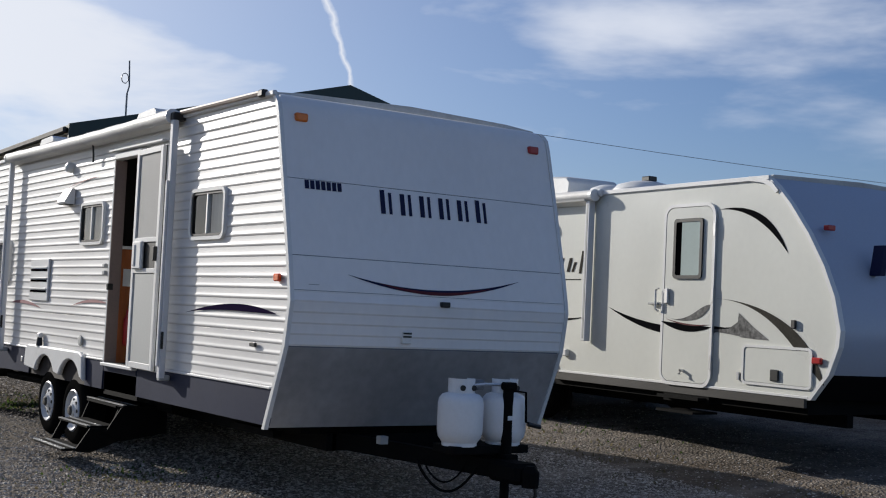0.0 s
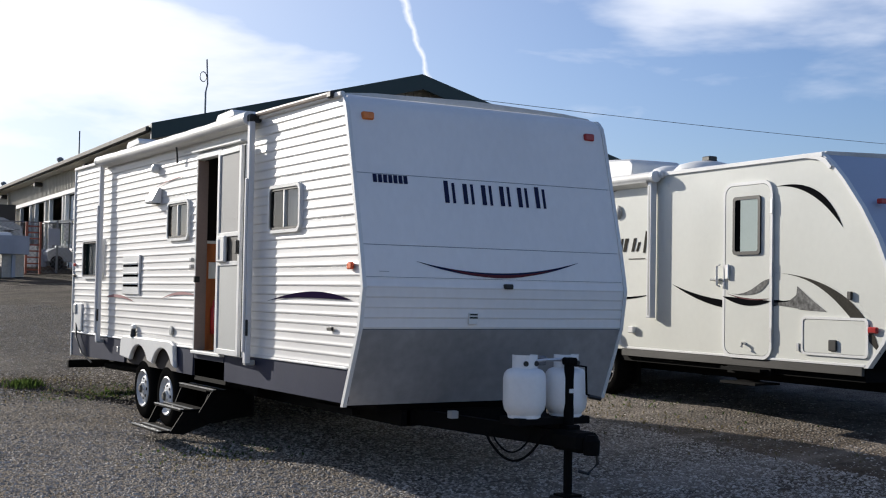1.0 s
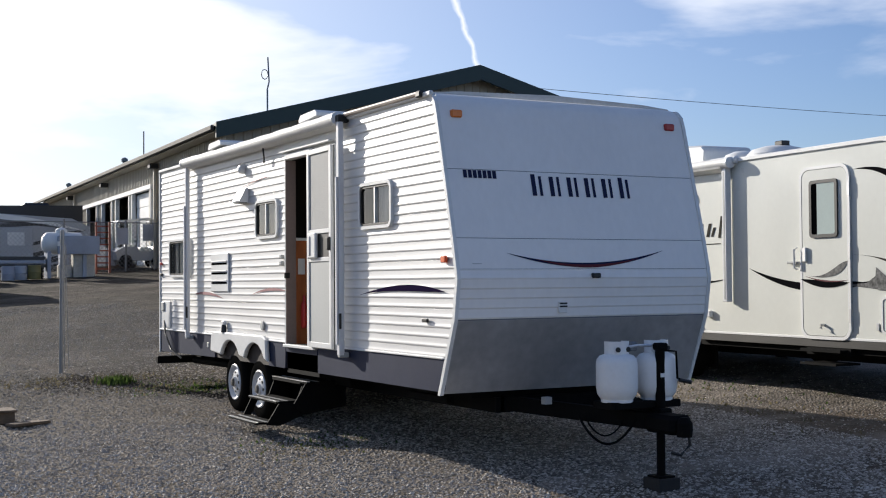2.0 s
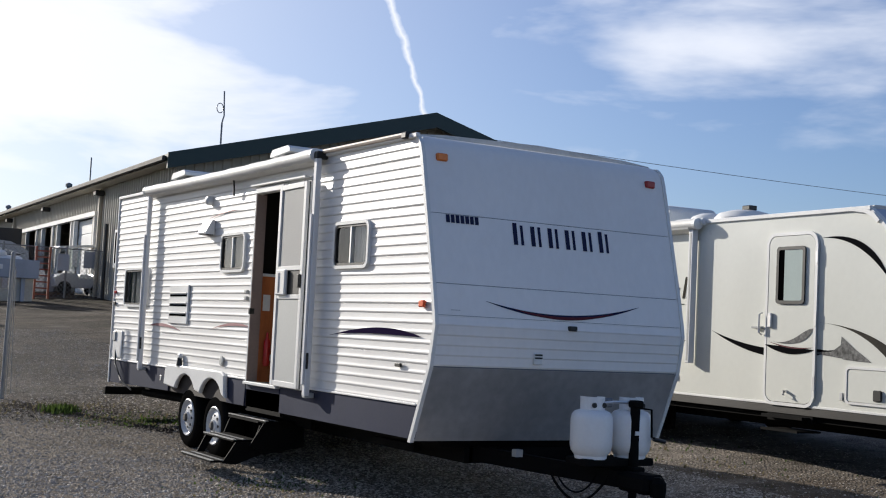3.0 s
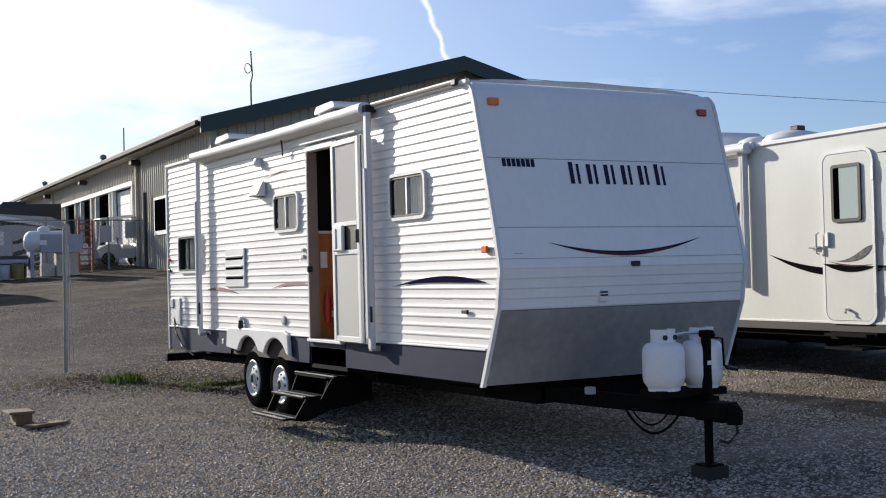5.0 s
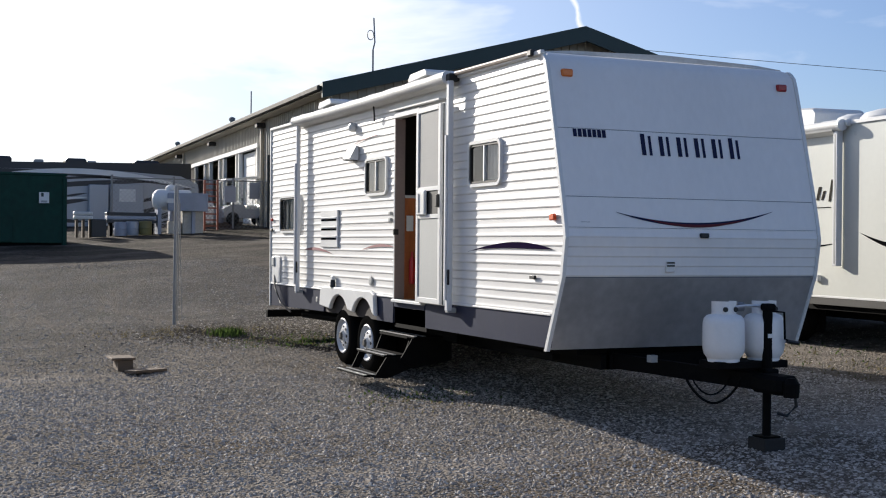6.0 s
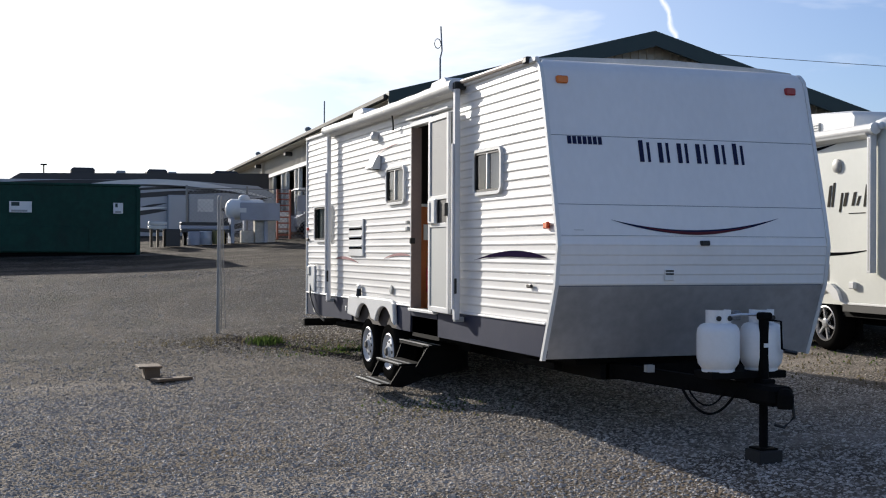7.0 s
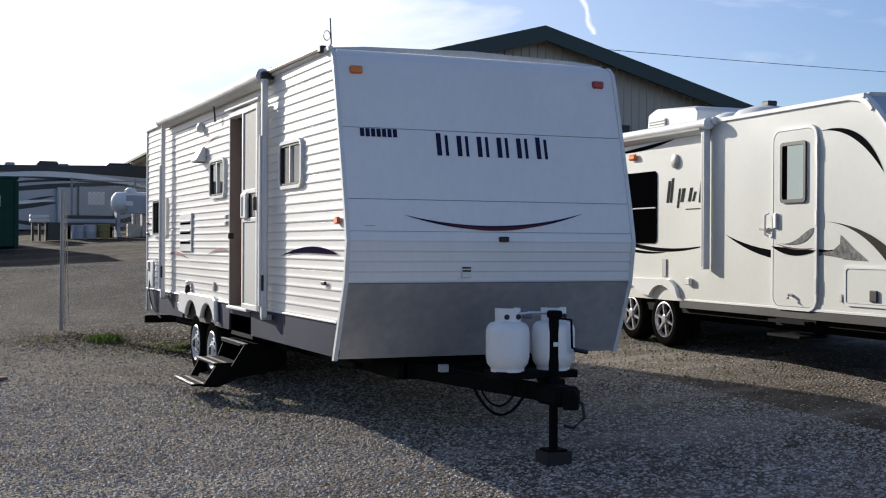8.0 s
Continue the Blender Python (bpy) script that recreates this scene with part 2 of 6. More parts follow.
BSKIRT = paint("taupe_skirt", (0.028, 0.026, 0.023), 0.45, vary=0.08)
TIMBER = paint("weathered_timber", (0.15, 0.105, 0.068), 0.8, vary=0.25, big=5, fine=50, bump=0.3, stretch=(1, 6, 6))
GALV = paint("galvanised_steel", (0.26, 0.265, 0.27), 0.55, metal=0.5, vary=0.15, big=6)
TAN = paint("tan_metal_cladding", (0.45, 0.41, 0.335), 0.5, vary=0.07, big=0.4, fine=6, dirt=(0.3, 0.27, 0.22), dirt_amount=0.25)
GREENM = paint("dark_green_metal", (0.012, 0.035, 0.032), 0.45, vary=0.12, big=0.5, fine=8)
DUMPG = paint("green_container_paint", (0.010, 0.052, 0.037), 0.65, vary=0.25, big=0.5, fine=6, bump=0.1, dirt=(0.016, 0.022, 0.018), dirt_amount=0.6, spec=0.2)
DARKRV = paint("dark_coach_paint", (0.022, 0.023, 0.027), 0.4, vary=0.15, big=0.6)
GREYRV = paint("silver_coach_paint", (0.38, 0.405, 0.45), 0.3, vary=0.08, big=0.6, coat=0.3)
BLUEG = paint("blue_grey_paint", (0.36, 0.39, 0.46), 0.5, vary=0.15)
ORANGE = paint("faded_red_orange_fibreglass", (0.30, 0.085, 0.05), 0.6, vary=0.15)
CONC = paint("stained_concrete", (0.55, 0.52, 0.46), 0.85, vary=0.2, big=3, fine=25, bump=0.3, dirt=(0.35, 0.30, 0.16), dirt_amount=0.5)
WHITEP = paint("white_paint", (0.78, 0.78, 0.76), 0.5, vary=0.06)
REDP = paint("red_paint", (0.45, 0.02, 0.015), 0.35, vary=0.1)
MOTTLE = paint("mottled_grey_vinyl", (0.16, 0.16, 0.155), 0.6, vary=0.75, big=16, fine=40, bump=0, spec=0.1)
DUSTYT = paint("dusty_tan_vinyl", (0.50, 0.42, 0.36), 0.6, vary=0.2, big=9, fine=60, bump=0.1, dirt=(0.30, 0.22, 0.18), dirt_amount=0.5, stretch=(1, 0.4, 1))
ASPH = paint("wire_grey", (0.20, 0.20, 0.21), 0.7, vary=0.1, bump=0)
GRASS = paint("weeds", (0.062, 0.098, 0.022), 0.7, vary=0.35, big=3, fine=12, bump=0)
DRYW = paint("dry_weeds", (0.15, 0.128, 0.075), 0.8, vary=0.35, big=3, fine=12, bump=0)
BLACKT = paint("tarred_timber", (0.02, 0.018, 0.016), 0.8, vary=0.3, bump=0.2)


def diamond_plate():
    m = paint("diamond_plate_aluminium", (0.50, 0.50, 0.50), 0.32, metal=0.5, vary=0.18, big=1.5, fine=12, bump=0)
    N, L = m.node_tree.nodes, m.node_tree.links
    b = N["Principled BSDF"]
    tc = N.new("ShaderNodeTexCoord")
    hs = []
    for ang in (45, -45):
        mp = N.new("ShaderNodeMapping")
        mp.inputs["Rotation"].default_value = (0, radians(ang), 0)
        mp.inputs["Scale"].default_value = (38, 1, 19)
        L.new(tc.outputs["Object"], mp.inputs[0])
        ck = N.new("ShaderNodeTexChecker")
        ck.inputs["Scale"].default_value = 1.0
        L.new(mp.outputs[0], ck.inputs[0])
        hs.append(ck)
    mu = N.new("ShaderNodeMath")
    mu.operation = "MULTIPLY"
    L.new(hs[0].outputs["Fac"], mu.inputs[0])
    L.new(hs[1].outputs["Fac"], mu.inputs[1])
    bp = N.new("ShaderNodeBump")
    bp.inputs["Strength"].default_value, bp.inputs["Distance"].default_value = 0.7, 0.004
    L.new(mu.outputs[0], bp.inputs["Height"])
    L.new(bp.outputs[0], b.inputs["Normal"])
    return m


PLATE = diamond_plate()


def gravel_material(name, tone, amount):
    m = bpy.data.materials.new(name)
    m.use_nodes = True
    N, L = m.node_tree.nodes, m.node_tree.links
    b = N["Principled BSDF"]
    b.inputs["Roughness"].default_value = 0.95
    b.inputs["Specular IOR Level"].default_value = 0.12
    tc = N.new("ShaderNodeTexCoord")

    def noise_node(scale, detail=5, rough=0.6):
        n = N.new("ShaderNodeTexNoise")
        n.inputs["Scale"].default_value, n.inputs["Detail"].default_value, n.inputs["Roughness"].default_value = scale, detail, rough
        L.new(tc.outputs["Object"], n.inputs["Vector"])
        return n

    def mixc(fac, a, b2):
        mx = N.new("ShaderNodeMixRGB")
        for i, v in enumerate((fac, a, b2)):
            if isinstance(v, tuple):
                mx.inputs[i].default_value = rgb(v)
            else:
                L.new(v, mx.inputs[i])
        return mx.outputs[0]

    def ranged(src, lo, hi):
        r = N.new("ShaderNodeMapRange")
        r.inputs["From Min"].default_value, r.inputs["From Max"].default_value = lo, hi
        L.new(src, r.inputs[0])
        return r.outputs[0]

    vo = N.new("ShaderNodeTexVoronoi")
    vo.inputs["Scale"].default_value = 34.0
    L.new(tc.outputs["Object"], vo.inputs["Vector"])
    sepc = N.new("ShaderNodeSeparateColor")
    L.new(vo.outputs["Color"], sepc.inputs[0])
    stone = mixc(sepc.outputs[0], tuple(c * 0.62 for c in tone), tuple(min(1, c * 1.35) for c in tone))
    gap = ranged(vo.outputs["Distance"], 0.75, 0.25)
    stone = mixc(gap, tuple(c * 0.62 for c in tone), stone)
    big = noise_node(0.35, 6, 0.62)
    dirt = (0.112, 0.084, 0.057)
    colour = mixc(ranged(big.outputs["Fac"], 0.47, 0.66), stone, dirt)
    lane = N.new("ShaderNodeTexNoise")
    lmap = N.new("ShaderNodeMapping")
    lmap.inputs["Rotation"].default_value = (0, 0, radians(-14))
    lmap.inputs["Scale"].default_value = (0.10, 1.0, 1.0)
    lane.inputs["Scale"].default_value, lane.inputs["Detail"].default_value = 1.1, 5.0
    L.new(tc.outputs["Object"], lmap.inputs[0])
    L.new(lmap.outputs[0], lane.inputs["Vector"])
    colour = mixc(ranged(lane.outputs["Fac"], 0.54, 0.72), colour, tuple(c * 1.45 for c in tone))
    # bare dirt past the gravelled apron
    sep = N.new("ShaderNodeSeparateXYZ")
    L.new(tc.outputs["Object"], sep.inputs[0])
    edge = N.new("ShaderNodeMath")
    edge.operation = "MULTIPLY_ADD"
    edge.inputs[1].default_value = 9.0
    L.new(big.outputs["Fac"], edge.inputs[0])
    L.new(sep.outputs[1], edge.inputs[2])
    bare = mixc(ranged(lane.outputs["Fac"], 0.42, 0.60), (0.060, 0.050, 0.038), (0.160, 0.136, 0.109))
    patch = noise_node(1.1, 9, 0.74)
    bare = mixc(ranged(patch.outputs["Fac"], 0.44, 0.63), bare, (0.048, 0.041, 0.031))
    grain = noise_node(7.0, 8, 0.85)
    bare = mixc(ranged(grain.outputs["Fac"], 0.47, 0.60), bare, (0.026, 0.021, 0.015))
    crumb = noise_node(11.0, 6, 0.85)
    bare = mixc(ranged(crumb.outputs["Fac"], 0.55, 0.68), bare, (0.17, 0.146, 0.118))
    moss = noise_node(0.55, 6, 0.65)
    bare = mixc(ranged(moss.outputs["Fac"], 0.55, 0.78), bare, (0.052, 0.052, 0.026))
    # pale wheel ruts sweeping round a bend
    rel = N.new("ShaderNodeVectorMath")
    rel.operation = "DISTANCE"
    flat = N.new("ShaderNodeVectorMath")
    flat.operation = "MULTIPLY"
    flat.inputs[1].default_value = (1, 1, 0)
    L.new(tc.outputs["Object"], flat.inputs[0])
    L.new(flat.outputs[0], rel.inputs[0])
    rel.inputs[1].default_value = (9.0, 13.2, 0)
    ragged = noise_node(1.6, 5, 0.6)
    for radius in (10.2, 11.9, 14.4, 16.2):
        off = N.new("ShaderNodeMath")
        off.operation = "SUBTRACT"
        L.new(rel.outputs["Value"], off.inputs[0])
        off.inputs[1].default_value = radius
        dist = N.new("ShaderNodeMath")
        dist.operation = "ABSOLUTE"
        L.new(off.outputs[0], dist.inputs[0])
        rag = N.new("ShaderNodeMath")
        rag.operation = "MULTIPLY_ADD"
        rag.inputs[1].default_value = 1.5
        L.new(ragged.outputs["Fac"], rag.inputs[0])
        L.new(dist.outputs[0], rag.inputs[2])
        bare = mixc(ranged(rag.outputs[0], 1.15, 0.72), bare, (0.118, 0.097, 0.075))
    colour = mixc(ranged(edge.outputs[0], 8.0, 13.5), colour, bare)
    clod = noise_node(2.4, 7, 0.72)
    colour = mixc(ranged(clod.outputs["Fac"], 0.50, 0.72), colour, (0.046, 0.037, 0.026))
    tyre = noise_node(0.9, 4, 0.5)
    colour = mixc(ranged(tyre.outputs["Fac"], 0.56, 0.78), colour, tuple(c * 0.72 for c in tone))
    fine = noise_node(14, 4, 0.7)
    colour = mixc(ranged(fine.outputs["Fac"], 0.60, 0.80), colour, (0.050, 0.041, 0.032))
    L.new(colour, b.inputs["Base Color"])
    ad = N.new("ShaderNodeMath")
    ad.operation = "MULTIPLY_ADD"
    ad.inputs[1].default_value = 0.7
    inv = N.new("ShaderNodeMath")
    inv.operation = "SUBTRACT"
    inv.inputs[0].default_value = 1.0
    L.new(vo.outputs["Distance"], inv.inputs[1])
    L.new(inv.outputs[0], ad.inputs[0])
    L.new(fine.outputs["Fac"], ad.inputs[2])
    bp = N.new("ShaderNodeBump")
    bp.inputs["Strength"].default_value, bp.inputs["Distance"].default_value = amount, 0.045
    L.new(ad.outputs[0], bp.inputs["Height"])
    L.new(bp.outputs[0], b.inputs["Normal"])
    return m


GRAVEL = gravel_material("gravel", (0.222, 0.193, 0.162), 1.0)


def stone_material():
    m = paint("crushed_stone", (0.25, 0.24, 0.225), 0.9, vary=0.15, big=8, fine=120, bump=0.2, spec=0.12)
    N, L = m.node_tree.nodes, m.node_tree.links
    b = N["Principled BSDF"]
    geo = N.new("ShaderNodeNewGeometry")
    ramp = N.new("ShaderNodeValToRGB")
    e = ramp.color_ramp.elements
    e[0].color, e[1].color = (0.215, 0.188, 0.158, 1), (0.58, 0.525, 0.455, 1)
    mid = e.new(0.55)
    mid.color = (0.375, 0.332, 0.282, 1)
    L.new(geo.outputs["Random Per Island"], ramp.inputs[0])
    L.new(ramp.outputs[0], b.inputs["Base Color"])
    return m


STONE = stone_material()


def leafy(m):
    """Let light through thin leaves."""
    N, L = m.node_tree.nodes, m.node_tree.links
    b, out = N["Principled BSDF"], N["Material Output"]
    tr, mix = N.new("ShaderNodeBsdfTranslucent"), N.new("ShaderNodeMixShader")
    src = b.inputs["Base Color"].links[0].from_socket
    L.new(src, tr.inputs[0])
    mix.inputs[0].default_value = 0.5
    L.new(b.outputs[0], mix.inputs[1])
    L.new(tr.outputs[0], mix.inputs[2])
    L.new(mix.outputs[0], out.inputs[0])


leafy(GRASS)
leafy(DRYW)

# ---------- mesh helpers ----------


def mesh_of(name, bm, material, smooth=False):
    me = bpy.data.meshes.new(name)
    bm.normal_update()
    bm.to_mesh(me)
    bm.free()
    for mm in (material if isinstance(material, (list, tuple)) else [material]):
        me.materials.append(mm)
    if smooth:
        for p in me.polygons:
            p.use_smooth = True
        me.set_sharp_from_angle(angle=radians(38))
    return me


def part(name, bm, material, parent, label="", smooth=False):
    ob = new(name, mesh_of(name, bm, material, smooth))
    if parent is not None:
        ob.parent = parent
    if label:
        tagged(ob, label)
    return ob


def thing(name, at, label, category, group="", kind="", rz=0):
    ob = new(name)
    ob.empty_display_size = 0.2
    ob.matrix_world = pose(*at, 0, 0, rz)
    return tagged(ob, label, category, group, kind)


def B():
    return bmesh.new()


def bevel_new(bm, faces, w):
    edges = list({e for f in faces for e in f.edges})
    bmesh.ops.bevel(bm, geom=edges, offset=w, segments=1, profile=0.5, affect="EDGES")


def box(bm, x0, x1, y0, y1, z0, z1, bev=0.0):
    v = [bm.verts.new((x, y, z)) for x in (x0, x1) for y in (y0, y1) for z in (z0, z1)]
    fs = [bm.faces.new([v[i] for i in q]) for q in ((0, 1, 3, 2), (4, 6, 7, 5), (0, 4, 5, 1), (2, 3, 7, 6), (0, 2, 6, 4), (1, 5, 7, 3))]
    if bev:
        bevel_new(bm, fs, bev)
    return bm


def frame_axes(d):
    d = Vector(d).normalized()
    up = Vector((0, 0, 1)) if abs(d.z) < 0.9 else Vector((1, 0, 0))
    a = d.cross(up).normalized()
    return a, d.cross(a).normalized()


def rod(bm, pts, r, seg=8, cap=True):
    """A round bar along points; r is one radius or one for each point."""
    pts = [Vector(p) for p in pts]
    rs = r if isinstance(r, (list, tuple)) else [r] * len(pts)
    rings = []
    for i, p in enumerate(pts):
        d = pts[min(i + 1, len(pts) - 1)] - pts[max(i - 1, 0)]
        a, b = frame_axes(d)
        rings.append([bm.verts.new(p + rs[i] * (math.cos(t) * a + math.sin(t) * b)) for t in [2 * math.pi * k / seg for k in range(seg)]])
    for q, w in zip(rings, rings[1:]):
        for k in range(seg):
            bm.faces.new((q[k], q[(k + 1) % seg], w[(k + 1) % seg], w[k]))
    if cap:
        bm.faces.new(rings[0][::-1])
        bm.faces.new(rings[-1])
    return bm


def lathe(bm, at, axis, prof, seg=24):
    """Turn (radius, height) points round an axis through at."""
    at, axis = Vector(at), Vector(axis).normalized()
    a, b = frame_axes(axis)
    rings = []
    for r, h in prof:
        rings.append([bm.verts.new(at + axis * h + r * (math.cos(t) * a + math.sin(t) * b)) for t in [2 * math.pi * k / seg for k in range(seg)]])
    for q, w in zip(rings, rings[1:]):
        for k in range(seg):
            bm.faces.new((q[k], q[(k + 1) % seg], w[(k + 1) % seg], w[k]))
    bm.faces.new(rings[0][::-1])
    bm.faces.new(rings[-1])
    return bm


def put(axis, a, u, v):
    return (a, u, v) if axis == "x" else (u, a, v) if axis == "y" else (u, v, a)


def prism(bm, pts, axis, a0, a1):
    """A flat outline (u, v) pushed along an axis from a0 to a1."""
    lo = [bm.verts.new(put(axis, a0, *p)) for p in pts]
    hi = [bm.verts.new(put(axis, a1, *p)) for p in pts]
    bm.faces.new(lo)
    bm.faces.new(hi[::-1])
    n = len(pts)
    for i in range(n):
        bm.faces.new((lo[i], hi[i], hi[(i + 1) % n], lo[(i + 1) % n]))
    bmesh.ops.recalc_face_normals(bm, faces=bm.faces)
    return bm


def ring(bm, outer, inner, axis, a0, a1):
    """A frame between two outlines with as many points, pushed along an axis."""
    n = len(outer)
    o0 = [bm.verts.new(put(axis, a0, *p)) for p in outer]
    i0 = [bm.verts.new(put(axis, a0, *p)) for p in inner]
    o1 = [bm.verts.new(put(axis, a1, *p)) for p in outer]
    i1 = [bm.verts.new(put(axis, a1, *p)) for p in inner]
    for k in range(n):
        j = (k + 1) % n
        bm.faces.new((o0[k], o0[j], i0[j], i0[k]))
        bm.faces.new((o1[k], i1[k], i1[j], o1[j]))
        bm.faces.new((o0[k], o1[k], o1[j], o0[j]))
        bm.faces.new((i0[k], i0[j], i1[j], i1[k]))
    bmesh.ops.recalc_face_normals(bm, faces=bm.faces)
    return bm


def rounded(u0, u1, v0, v1, r, n=5):
    out = []
    for cu, cv, s in ((u1 - r, v1 - r, 0), (u0 + r, v1 - r, 90), (u0 + r, v0 + r, 180), (u1 - r, v0 + r, 270)):
        for k in range(n + 1):
            t = radians(s + 90 * k / n)
            out.append((cu + r * math.cos(t), cv + r * math.sin(t)))
    return out


def crescent(p0, p1, sag, w, n=24, skew=0.5):
    """An outline of a tapering curved stripe from p0 to p1 in (u, v)."""
    top, bot = [], []
    dx, dy = p1[0] - p0[0], p1[1] - p0[1]
    ln = math.hypot(dx, dy)
    nx, ny = -dy / ln, dx / ln
    for i in range(n + 1):
        t = i / n
        tt = t ** (math.log(0.5) / math.log(skew))
        bow = sag * 4 * t * (1 - t)
        th = w * math.sin(math.pi * tt) ** 0.8 * 0.5 if 0 < t < 1 else 0.0008
        c = (p0[0] + dx * t + nx * bow, p0[1] + dy * t + ny * bow)
        top.append((c[0] + nx * th, c[1] + ny * th))
        bot.append((c[0] - nx * th, c[1] - ny * th))
    return top, bot


def stripe(bm, top, bot, place):
    a = [bm.verts.new(place(*p)) for p in top]
    b = [bm.verts.new(place(*p)) for p in bot]
    for i in range(len(a) - 1):
        bm.faces.new((a[i], a[i + 1], b[i + 1], b[i]))
    return bm
# ---------- ground ----------


def ease(v, lo, hi, k):
    """v inside lo..hi, and only k of what is past them."""
    return v if lo <= v <= hi else (lo + (v - lo) * k if v < lo else hi + (v - hi) * k)


def ground(x, y):
    xe = ease(ease(x, 0, 8, 0.4 if x < 0 else 0.25), -40, 40, 0.0)
    ye = ease(ease(y, -2, 42, 0.35), -25, 70, 0.0)
    z = -0.04 + 0.05 * xe + 0.034 * ye + 0.020 * max(0.0, ye - 16.0)
    return z + 0.018 * noise.noise(Vector((x * 0.45, y * 0.45, 3.1))) + 0.05 * noise.noise(Vector((x * 0.09, y * 0.09, 7.7))) * min(1, max(0, (abs(y - 2) - 8) / 10))


def build_ground():
    def axis(lo, hi, step):
        fine = list(np.arange(lo, hi + 1e-6, step))
        d, left, right = step, [lo], [hi]
        while left[-1] > -1500:
            d *= 1.35
            left.append(left[-1] - d)
            right.append(right[-1] + d)
        return left[:0:-1] + fine + right[1:]

    xs, ys = axis(-9, 11, 0.22), axis(-9, 18, 0.22)
    verts = [(x, y, ground(x, y)) for y in ys for x in xs]
    n = len(xs)
    faces = [(j * n + i, j * n + i + 1, (j + 1) * n + i + 1, (j + 1) * n + i) for j in range(len(ys) - 1) for i in range(n - 1)]
    me = bpy.data.meshes.new("ground")
    me.from_pydata(verts, [], faces)
    me.materials.append(GRAVEL)
    for p in me.polygons:
        p.use_smooth = True
    tagged(new("ground", me), "grey-brown compacted gravel of a sales lot", "ground", kind="structure")


build_ground()


def shards(name, count, region, size, material, label, category, seed, lift=0.0):
    """Loose stones on the ground, joined: region gives a place from a random generator."""
    rng = random.Random(seed)
    base = [(1, 0, 0), (0.1, 0.95, 0), (-0.95, 0.1, 0), (0, -1, 0), (0.1, 0, 0.9), (0, 0.1, -0.5)]
    tri = [(0, 1, 4), (1, 2, 4), (2, 3, 4), (3, 0, 4), (1, 0, 5), (2, 1, 5), (3, 2, 5), (0, 3, 5)]
    verts, faces = [], []
    for _ in range(count):
        x, y = region(rng)
        s = size * (0.45 + 1.1 * rng.random() ** 2)
        a, sx, sy, sz = rng.random() * 6.28, s * rng.uniform(0.7, 1.3), s * rng.uniform(0.6, 1.1), s * rng.uniform(0.38, 0.68)
        z = ground(x, y) - sz * 0.1 + lift
        ca, sa, o = math.cos(a), math.sin(a), len(verts)
        for bx, by, bz in base:
            jx, jy, jz = bx + rng.uniform(-0.25, 0.25), by + rng.uniform(-0.25, 0.25), bz + rng.uniform(-0.2, 0.2)
            verts.append((x + sx * jx * ca - sy * jy * sa, y + sx * jx * sa + sy * jy * ca, z + sz * jz))
        faces += [(o + p, o + q, o + r) for p, q, r in tri]
    me = bpy.data.meshes.new(name)
    me.from_pydata(verts, [], faces)
    me.materials.append(material)
    return tagged(new(name, me), label, category, kind="stuff")


def near_lot(rng):
    return rng.uniform(-5.2, 4.0), rng.uniform(-4.6, 4.2)


def middle_lot(rng):
    return rng.uniform(-6.5, 3.5), 4.2 + 20.0 * rng.random() ** 1.5


def strip_lot(rng):
    return rng.uniform(2.2, 7.0), rng.uniform(-4, 9)


shards("gravel_stones", 120000, near_lot, 0.0165, STONE, "loose crushed grey gravel over the lot", "gravel", 11)
shards("gravel_scatter", 64000, middle_lot, 0.0165, STONE, "thinner gravel scattered over dirt", "gravel", 15)
shards("gravel_chips", 16000, strip_lot, 0.0135, STONE, "loose gravel between the two trailers", "gravel", 12)


def soil_ridge(rng):
    s = rng.random()
    return -0.95 + 1.35 * s + 0.12 * math.sin(5 * s) + rng.gauss(0, 0.07), 9.3 - 3.0 * s + rng.gauss(0, 0.10)


def soil_patch(rng):
    return rng.gauss(-0.35, 0.75), rng.gauss(8.6, 0.65)


def lot_rubble(rng):
    return rng.uniform(-5.0, 1.5), rng.uniform(-3.5, 9.5)


shards("soil_clods", 5200, soil_patch, 0.017, paint("brown_soil", (0.050, 0.036, 0.024), 0.95, vary=0.3, big=6, bump=0.3), "patch of loose dark brown soil", "soil", 14)
shards("soil_ridge", 1800, soil_ridge, 0.028, bpy.data.materials["brown_soil"], "low broken ridge of dark brown soil", "soil", 16)
shards("gravel_rubble", 260, lot_rubble, 0.034, STONE, "larger loose stones scattered on gravel", "gravel", 17)


def tufts(name, at, spread, count, height, material, label, seed):
    rng = random.Random(seed)
    bm = B()
    for _ in range(count):
        x, y = rng.gauss(at[0], spread[0]), rng.gauss(at[1], spread[1])
        z, a, h = ground(x, y) - 0.01, rng.random() * 6.28, height * rng.uniform(0.4, 1.2)
        w, lean = rng.uniform(0.006, 0.016), rng.uniform(0.1, 0.7) * h
        c, s = math.cos(a), math.sin(a)
        p = [(x - w * s, y + w * c, z), (x + w * s, y - w * c, z), (x + lean * 0.4 * c + w * s * 0.8, y + lean * 0.4 * s - w * c * 0.8, z + h * 0.65), (x + lean * c, y + lean * s, z + h), (x + lean * 0.4 * c - w * s * 0.8, y + lean * 0.4 * s + w * c * 0.8, z + h * 0.65)]
        v = [bm.verts.new(q) for q in p]
        bm.faces.new(v)
    ob = part(name, bm, material, None)
    tagged(ob, label, "weeds", kind="stuff")


